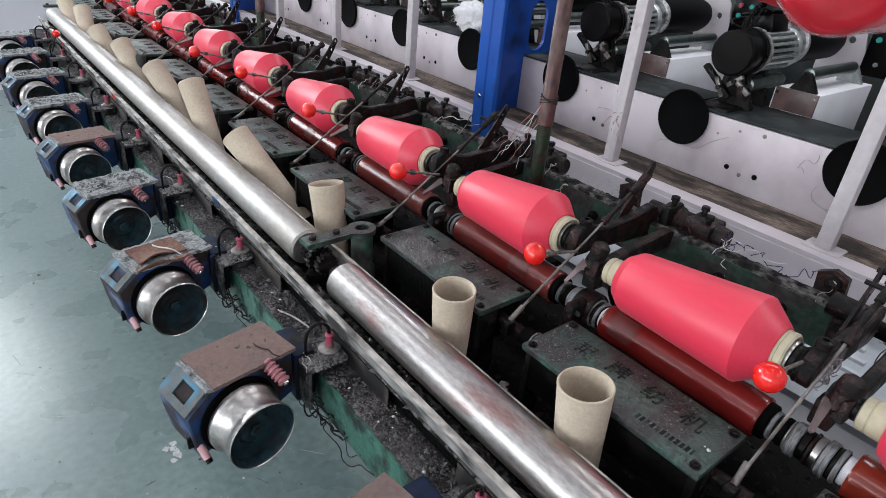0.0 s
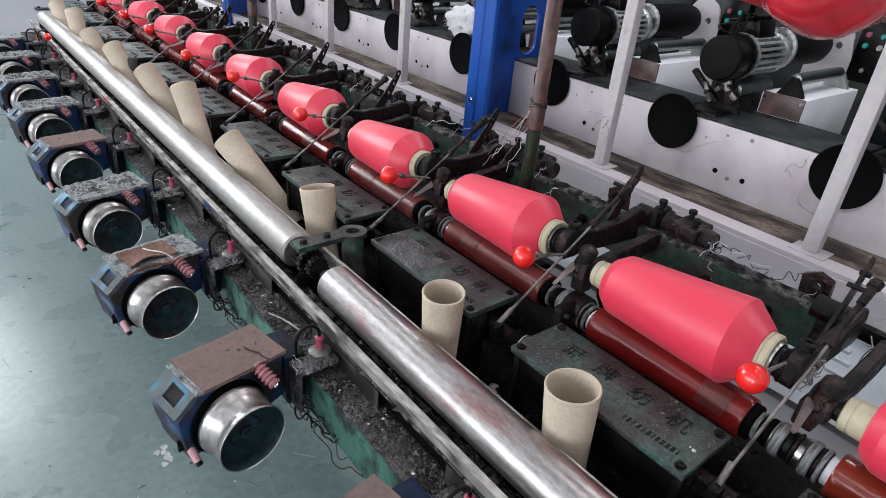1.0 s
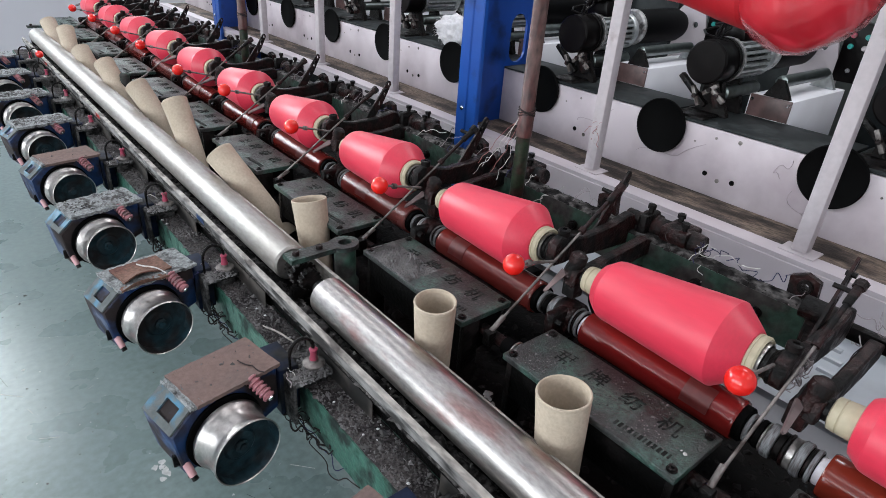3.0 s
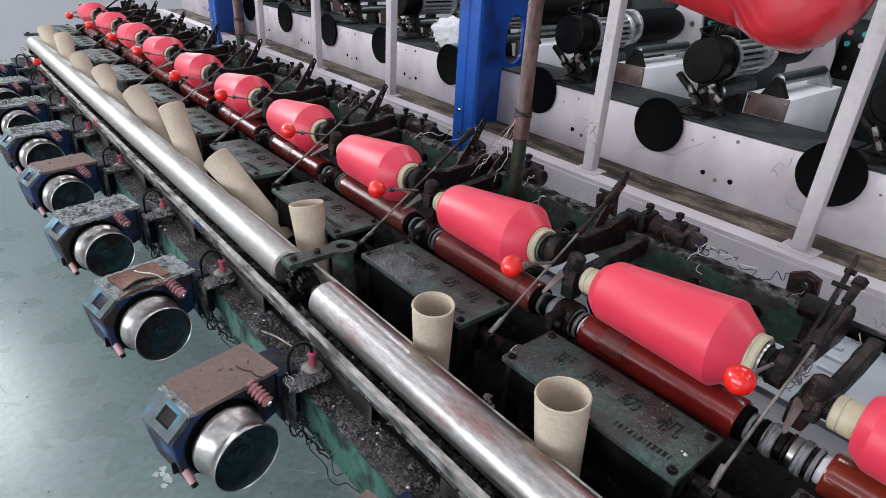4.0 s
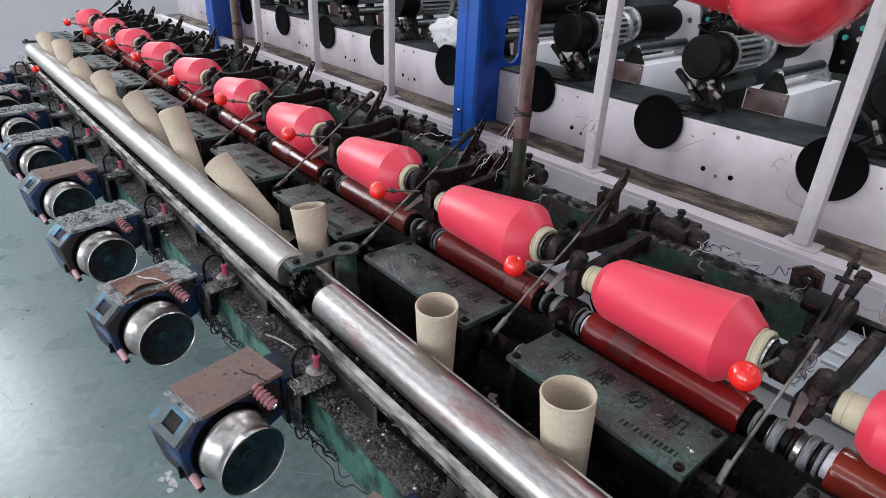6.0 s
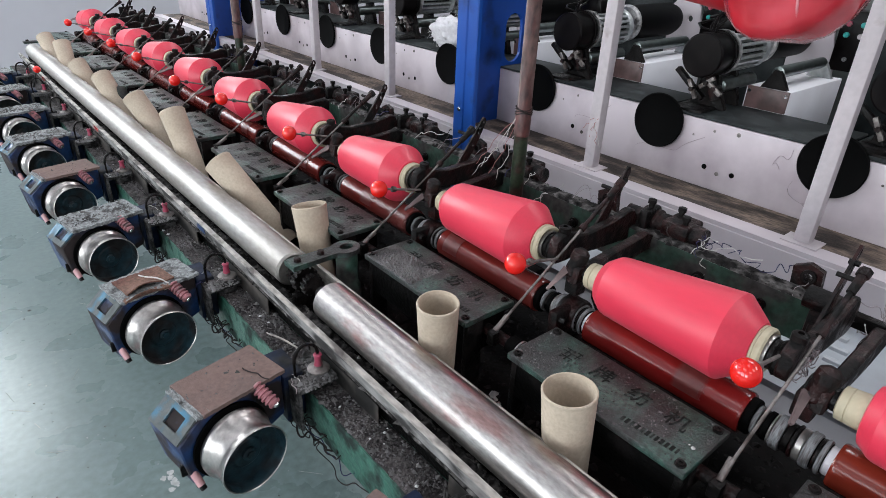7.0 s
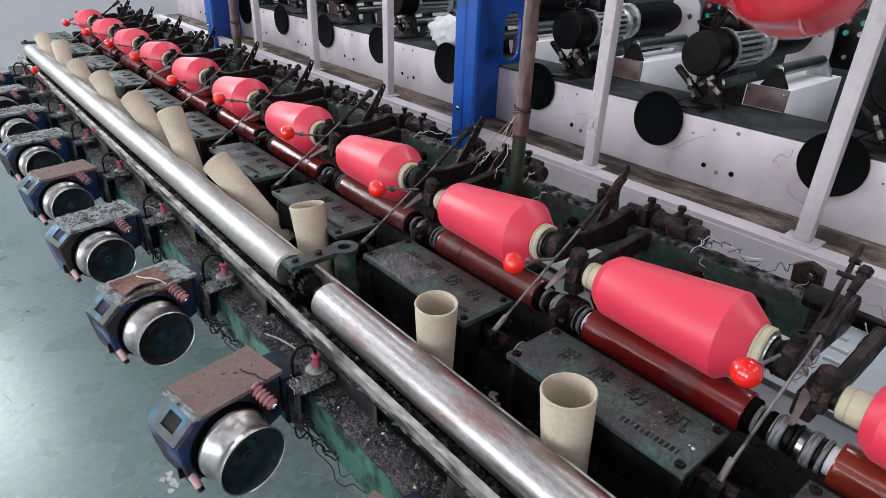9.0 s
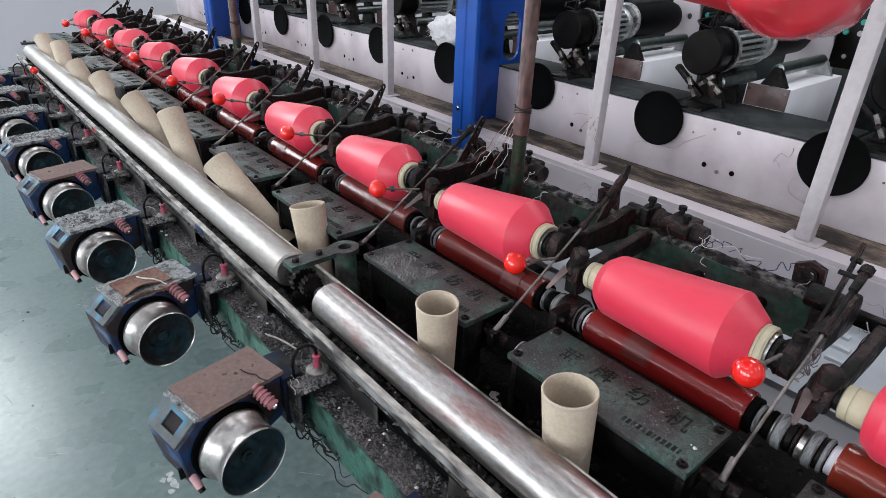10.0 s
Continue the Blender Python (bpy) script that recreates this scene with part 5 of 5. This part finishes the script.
lint_layer("beam_lint_blanket", -0.300, -0.233, Y0, Y1, 0.7202, 0.004, "lint_blanket", "dark grey-brown blanket of lint on the green beam")
lint_layer("trough_lint_blanket", -0.2505, -0.205, Y0, 4.0, 0.7692, 0.016, "trough_dust", "dark lint lying in the trough", nx=8, seed=4)
crumbs("beam_lint", [(-0.30, -0.6, -0.236, 3.8, 0.7225)], 9000, "crumb_mid", "dark grey crumbs of lint on the green beam", (0.001, 0.0035), seed=2)
crumbs("trough_lint", [(-0.245, -0.2, -0.205, 3.8, 0.772), (-0.19, -0.2, -0.15, 3.8, 0.772)], 9000, "trough_dust", "dark lint heaped in the trough", (0.002, 0.008), seed=3)
crumbs("cover_lint", [(-0.074, PITCH * k + 0.037, 0.043, PITCH * k + 0.354, 0.8802) for k in range(-1, 4)], 2800, "crumb_mid", "grey lint crumbs on the covers", (0.0005, 0.0018), seed=4)
crumbs("cover_lint", [(-0.074, PITCH * k + 0.20, 0.0, PITCH * k + 0.352, 0.8802) for k in (1,)], 3000, "crumb_mid", "thick grey lint crumbs on a cover", (0.001, 0.003), seed=9)
crumbs("bed_lint", [(-0.11, -0.3, 0.34, 3.5, 0.6703)], 5000, "crumb_dark", "black oily lint on the bed plate", (0.002, 0.008), seed=5)
crumbs("pale_lint", [(-0.03, 0.40, 0.02, 0.46, 0.6703), (-0.24, 0.25, -0.21, 0.75, 0.7725)], 70, "cotton_dirty", "small pale tufts of lint", (0.002, 0.006), seed=6)
lint_layer("rail_lint_blanket", 0.361, 0.404, 0.07, Y1, 0.9552, 0.008, "trough_dust", "dark dusty lint heaped on the rear rail", nx=8, seed=6)
crumbs("rail_lint", [(0.362, 0.08, 0.403, 3.8, 0.9552)], 3500, "crumb_dark", "dark lint on the rear rail", (0.0015, 0.005), seed=7)


def thread(pts, mat, label, r=0.0009):
    bm = bmesh.new()
    sweep(bm, pts, r, 5)
    return tagged(finish("thread", bm, mat), label, "thread", "loose threads")


for i in range(30):
    rnd = random.Random(100 + i)
    y = rnd.uniform(-0.2, 3.4)
    x = rnd.choice((0.357, 0.40, 0.44))
    thread(wander((x, y, 0.957), (x - 0.004 + rnd.uniform(-0.02, 0.01), y + rnd.uniform(-0.06, 0.06), rnd.uniform(0.86, 0.91)), 7, -0.01, 0.007, i), "thread" if i % 3 else "dark_thread", "loose pale thread caught on the rear rail")
for i in range(4):
    rnd = random.Random(300 + i)
    y = rnd.uniform(-0.1, 1.6)
    thread([Vector((0.395 + 0.02 * math.cos(a * 2 + i), y + 0.03 * math.sin(a), 0.975 + 0.014 * math.sin(3 * a + i))) for a in np.linspace(0, 5.5, 26)], "grey_thread", "tangled pale thread on the rear brackets", 0.0005)
for y0, y1, z0, z1 in ((0.62, 0.83, 1.0, 0.90), (0.36, 0.30, 0.95, 0.87), (0.95, 1.08, 1.02, 0.93)):
    thread([Vector((0.9735, y0 + (y1 - y0) * s + 0.015 * math.sin(9 * s), z0 + (z1 - z0) * s - 0.02 * math.sin(5 * s))) for s in np.linspace(0, 1, 14)], "grey_thread", "thin grey thread hanging on the white panel", 0.0006)
thread([Vector((0.9735, 0.40 + 0.02 * math.sin(5 * s), 0.97 + 0.05 * s + 0.008 * math.sin(14 * s))) for s in np.linspace(0, 1, 16)], "grey_thread", "thin grey thread hanging on the white panel", 0.0006)
for i in range(6):
    thread(wander((0.821, 0.90 - 0.004 * i, 0.985 + 0.006 * i), (0.8215, 0.86 + 0.015 * i, 0.93 + 0.008 * i), 9, -0.012, 0.006, 900 + i), "rust_thread" if i % 2 else "thread", "reddish yarn waste caught on a white post", 0.0007)
for i in range(5):
    thread(wander((0.316, 0.740 + 0.002 * i, 1.13 + 0.003 * i), (0.318 - 0.008 * (i % 4), 0.80 + 0.02 * (i % 5), 0.958 + 0.012 * (i % 3)), 10, 0.01, 0.007, 930 + i), "rust_thread" if i % 3 == 1 else "thread", "yarn waste hanging from the wire tie on a pole", 0.0007)
for i in range(8):
    rnd = random.Random(960 + i)
    y, z = rnd.uniform(-0.05, 0.30), rnd.uniform(0.955, 0.985)
    thread(wander((rnd.uniform(0.37, 0.41), y, z), (rnd.uniform(0.39, 0.46), y - rnd.uniform(0.03, 0.12), z - rnd.uniform(0.0, 0.05)), 11, rnd.uniform(-0.02, 0.02), 0.012, 960 + i), ("thread", "blue_thread", "grey_thread")[i % 3], "tangled yarn waste on the rear bar", 0.0008)
for y in (0.86, 0.30):
    thread([Vector((-0.285 + 0.03 * s, y - 0.1 * s, 0.7215 + 0.006 * math.sin(3.1 * s))) for s in np.linspace(0, 1, 6)], "lip_steel", "bent bright wire lying on the green beam", 0.0022)
thread(wander((-0.40, 0.70, 0.786), (-0.375, 0.645, 0.784), 6, 0.0, 0.003, 8), "dark_thread", "dark thread lying on a felt pad", 0.0012)
for i in range(7):
    rnd = random.Random(500 + i)
    c = Vector((0.165, 0.012, 0.958))
    thread([c + Vector((0.03 * s, 0.012 * math.cos(6 * s + i), 0.014 * math.sin(7 * s + 2 * i) + 0.004 * i - 0.012)) for s in np.linspace(-0.6, 1.4, 18)], "grey_thread", "tangled grey yarn waste on a cradle hub", 0.0009)
crumbs("pale_lint", [(-0.090, 0.175, -0.078, 0.19, 0.8812), (-0.045, 0.05, -0.02, 0.06, 0.8812)], 5, "cotton_dirty", "small pale tufts of lint on a cover", (0.002, 0.004), seed=16)
thread(wander((-0.45, 1.14, 0.79), (-0.385, 1.06, 0.765), 6, -0.01, 0.004, 9), "thread", "pale thread tied over a torn pad", 0.0016)

for k in range(-1, 6):
    rnd = random.Random(700 + k)
    for i in range(4):
        y = PITCH * k + 0.66 + rnd.uniform(-0.04, 0.04)
        x = rnd.uniform(-0.335, -0.27)
        thread(wander((x, y, 0.7585), (x + rnd.uniform(-0.03, 0.0), y + rnd.uniform(-0.05, 0.05), 0.7595), 6, -rnd.uniform(0.002, 0.008), 0.004, 40 * k + i), ("thread", "dark_thread", "blue_thread", "grey_thread")[i], "loose thread tangled on a head bracket", rnd.uniform(0.0005, 0.001))
    for i in range(3):
        y = PITCH * k + 0.69 + rnd.uniform(-0.04, 0.06)
        thread(wander((-0.333, y, 0.70), (-0.306, y - rnd.uniform(0.05, 0.15), 0.66), 9, rnd.uniform(0.02, 0.07), 0.009, 50 * k + i), "dark_thread", "thin black wire hanging behind the beam", rnd.uniform(0.0008, 0.0016))
    for i in range(4):
        y = PITCH * k + rnd.uniform(0.05, 0.40)
        thread(wander((rnd.uniform(0.34, 0.36), y, 0.957), (rnd.uniform(0.38, 0.43), y + rnd.uniform(-0.1, 0.1), rnd.uniform(0.96, 1.0)), 8, -0.012, 0.008, 60 * k + i), ("thread", "blue_thread", "grey_thread", "dark_thread")[i], "loose yarn caught on the rear bracket", rnd.uniform(0.0006, 0.0011))
crumbs("felt_lint", [(-0.485, PITCH * k + 0.655, -0.36, PITCH * k + 0.735, 0.7824) for k in (0, 3)], 50, "crumb_mid", "dark crumbs of lint on a felt pad", (0.0008, 0.0022), seed=31)
crumbs("beam_clods", [(-0.296, -0.4, -0.24, 3.4, 0.7225)], 700, "crumb_mid", "small clods of grey lint on the green beam", (0.0015, 0.004), seed=33)
crumbs("head_top_lint", [(-0.515, PITCH * k + 0.65, -0.35, PITCH * k + 0.74, 0.7835) for k in (2, 4, 5, 6)], 900, "crumb_mid", "dark crumbs of lint on the head tops", (0.0012, 0.004), seed=34)
crumbs("head_lint", [(-0.33, PITCH * k + 0.60, -0.265, PITCH * k + 0.69, 0.7572) for k in range(-1, 7)], 2600, "crumb", "grey lint crumbs on the head brackets", (0.001, 0.0035), seed=21)
crumbs("pale_lint", [(-0.245, -0.1, -0.225, 2.4, 0.782), (-0.30, -0.1, -0.24, 2.4, 0.7245)], 45, "cotton_dirty", "small pale tufts of lint", (0.0015, 0.005), seed=22)

tuft = thing("yarn_tuft", (-0.070, 0.203, 0.8806), "two small pale twists of yarn waste on a cover", "lint")
for a, b in (((0, 0, 0.003), (-0.002, -0.006, 0.022)), ((0.004, -0.006, 0.003), (0.002, -0.013, 0.020))):
    bm = bmesh.new()
    sweep(bm, wander(a, b, 4, 0.0, 0.0012, 3), 0.0032, 8)
    part("twist", bm, "cotton_dirty", tuft)

crumbs("floor_specks", [(-1.3, 0.9, 0.0, 3.6, 0.0004)], 260, "crumb_mid", "dark specks of lint on the floor", (0.0012, 0.0035), seed=41)
crumbs("floor_specks", [(-1.3, 0.9, 0.0, 3.6, 0.0004)], 160, "cotton_dirty", "pale specks of lint on the floor", (0.001, 0.003), seed=42)
for i in range(26):
    rnd = random.Random(1200 + i)
    x, y, a, l = rnd.uniform(-1.1, -0.1), rnd.uniform(1.0, 3.0), rnd.uniform(0, 6.28), rnd.uniform(0.02, 0.09)
    thread(wander((x, y, 0.0008), (x + l * math.cos(a), y + l * math.sin(a), 0.0008), 5, 0.0, 0.0, i), "thread" if i % 3 else "dark_thread", "short loose thread lying on the floor", 0.0005)

# paint splash on the floor
bm = bmesh.new()
rnd = random.Random(12)
for i in range(7):
    c = (-0.458 + rnd.gauss(0, 0.006), 1.30 + (i - 3) * 0.011 + rnd.gauss(0, 0.004))
    rr = [rnd.uniform(0.006, 0.011) for _ in range(14)]
    prism(bm, [(c[0] + q * math.cos(a), c[1] + 1.3 * q * math.sin(a)) for q, a in zip(rr, np.linspace(0, 6.28, 15)[:-1])], 0.0003, 0.0006 + 0.0001 * i, "z")
tagged(finish("paint_splash", bm, "cotton_dirty", smooth=0), "dried white paint splash on the floor", "stain", kind="structure")


# ---- upper red package that whips round on its spindle ----
def upper_package():
    t = thing("upper_yarn_package", pose(0.02, 0.285, 1.482, 0.6, 0, 0), "large red yarn package whirling unevenly on an upper spindle", "yarn package")
    bm = bmesh.new()
    lathe(bm, [(0.02, -0.16), (0.05, -0.155), (0.060, -0.135), (0.055, -0.10), (0.048, -0.05), (0.044, 0.02), (0.044, 0.12), (0.048, 0.22), (0.052, 0.32), (0.046, 0.40), (0.03, 0.43), (0, 0.43)], ALONG_Y, 56)
    for v in bm.verts:
        v.co.x, v.co.z = Vector((v.co.x, v.co.z)) * (1 + 0.14 * noise.noise(v.co * 9))
    part("yarn", bm, "yarn_dark", t)
    bm = bmesh.new()
    lathe(bm, [(0.02, -0.125), (0.058, -0.13), (0.068, -0.145), (0.075, -0.165), (0.077, -0.185), (0.074, -0.205), (0.064, -0.225), (0.046, -0.243), (0.022, -0.252), (0, -0.254)], ALONG_Y, 72)
    for v in bm.verts:
        a = math.atan2(v.co.z, v.co.x)
        fold = 0.05 * math.sin(3 * a + 30 * v.co.y) + 0.03 * math.sin(7 * a - 46 * v.co.y)
        v.co.x, v.co.z = Vector((v.co.x, v.co.z)) * (1 + fold + 0.14 * noise.noise(v.co * 13 + Vector((3, 0, 0))))
    part("loose_end", bm, "yarn_pink", t, "loose bulging glossy pink-red film end", smooth=180)
    # thin pale arc in place of a white highlight streak
    for y, r, tilt in ((-0.220, 0.0655, 0.010),):
        bm = bmesh.new()
        ring = [Vector((r * math.cos(a), y + tilt * math.sin(a), r * math.sin(a))) for a in np.linspace(0.4, 1.8, 18)]
        sweep(bm, ring, 0.0014, 6)
        part("film_edge", bm, "film", t, "pale arc painted as a highlight on the loose end")
    return t


UPPER = upper_package()
hanger = thing("hanger_rod", (0.02, 0.26, 1.5), "thin steel rod hanging from the ceiling", "rod")
bm = bmesh.new()
rod(bm, (0, 0, 0), (0, 0, 2.3), 0.005)
part("rod", bm, "dark_iron", hanger)


# ---- thin brown patches that run to and fro along the drums ----
def traverse_guide():
    t = thing("traverse_guide", (0.152, 0.2, 0.842), "thin curved brown patch sliding along a drum", "guide", "traverse guides")
    bm = bmesh.new()
    arc = np.linspace(radians(105), radians(178), 9)
    out = [(0.0372 * math.cos(a), 0.0372 * math.sin(a)) for a in arc] + [(0.0362 * math.cos(a), 0.0362 * math.sin(a)) for a in arc[::-1]]
    prism(bm, out, -0.024, 0.024)
    part("shoe", bm, "patch_brown", t)
    return t


PATCH = traverse_guide()
guides = [PATCH] + [copy_thing(PATCH, Matrix.Translation((0, PITCH * k, 0)) @ PATCH.matrix_basis) for k in UNITS if k]


SWAY = [0.004, 0.008, 0.008, 0.0, 0.008, 0.0, 0.001, 0.003, 0.0, -0.001, -0.006, 0.0, 0.003, 0.001, 0.0, 0.001, 0.0, 0.001, 0.003, 0.002, -0.004]


def motions():
    """Everything that turns or swings."""
    steps = [i * 0.1 for i in range(101)]
    for p in packages:
        at = p.matrix_basis.copy()
        walk(p, [(s, at @ pose(0, 0, 0, 0, 34.0 * i, 0)) for i, s in enumerate(steps)])
    base = UPPER.matrix_basis.copy()
    rnd = random.Random(21)
    rows = []
    for i, s in enumerate(steps):
        lift = SWAY[int(round(s * 2))] if abs(s * 2 - round(s * 2)) < 0.01 else rnd.uniform(-0.006, 0.012)
        rows.append((s, base @ pose(rnd.uniform(-0.004, 0.004), 0, lift, rnd.uniform(-1.5, 1.5), 70.0 * i, rnd.uniform(-1, 1))))
    walk(UPPER, rows)
    for j, g in enumerate(guides):
        at = g.matrix_basis.copy()
        walk(g, [(s, at @ pose(0, 0.105 * (abs(((s + 0.13 * j) / 0.66) % 1 * 4 - 2) - 1), 0)) for s in steps])
    for d in drums:
        at = d.matrix_basis.copy()
        walk(d, [(s, at @ pose(0, 0, 0, 0, -63.0 * i, 0)) for i, s in enumerate(steps)])


motions()
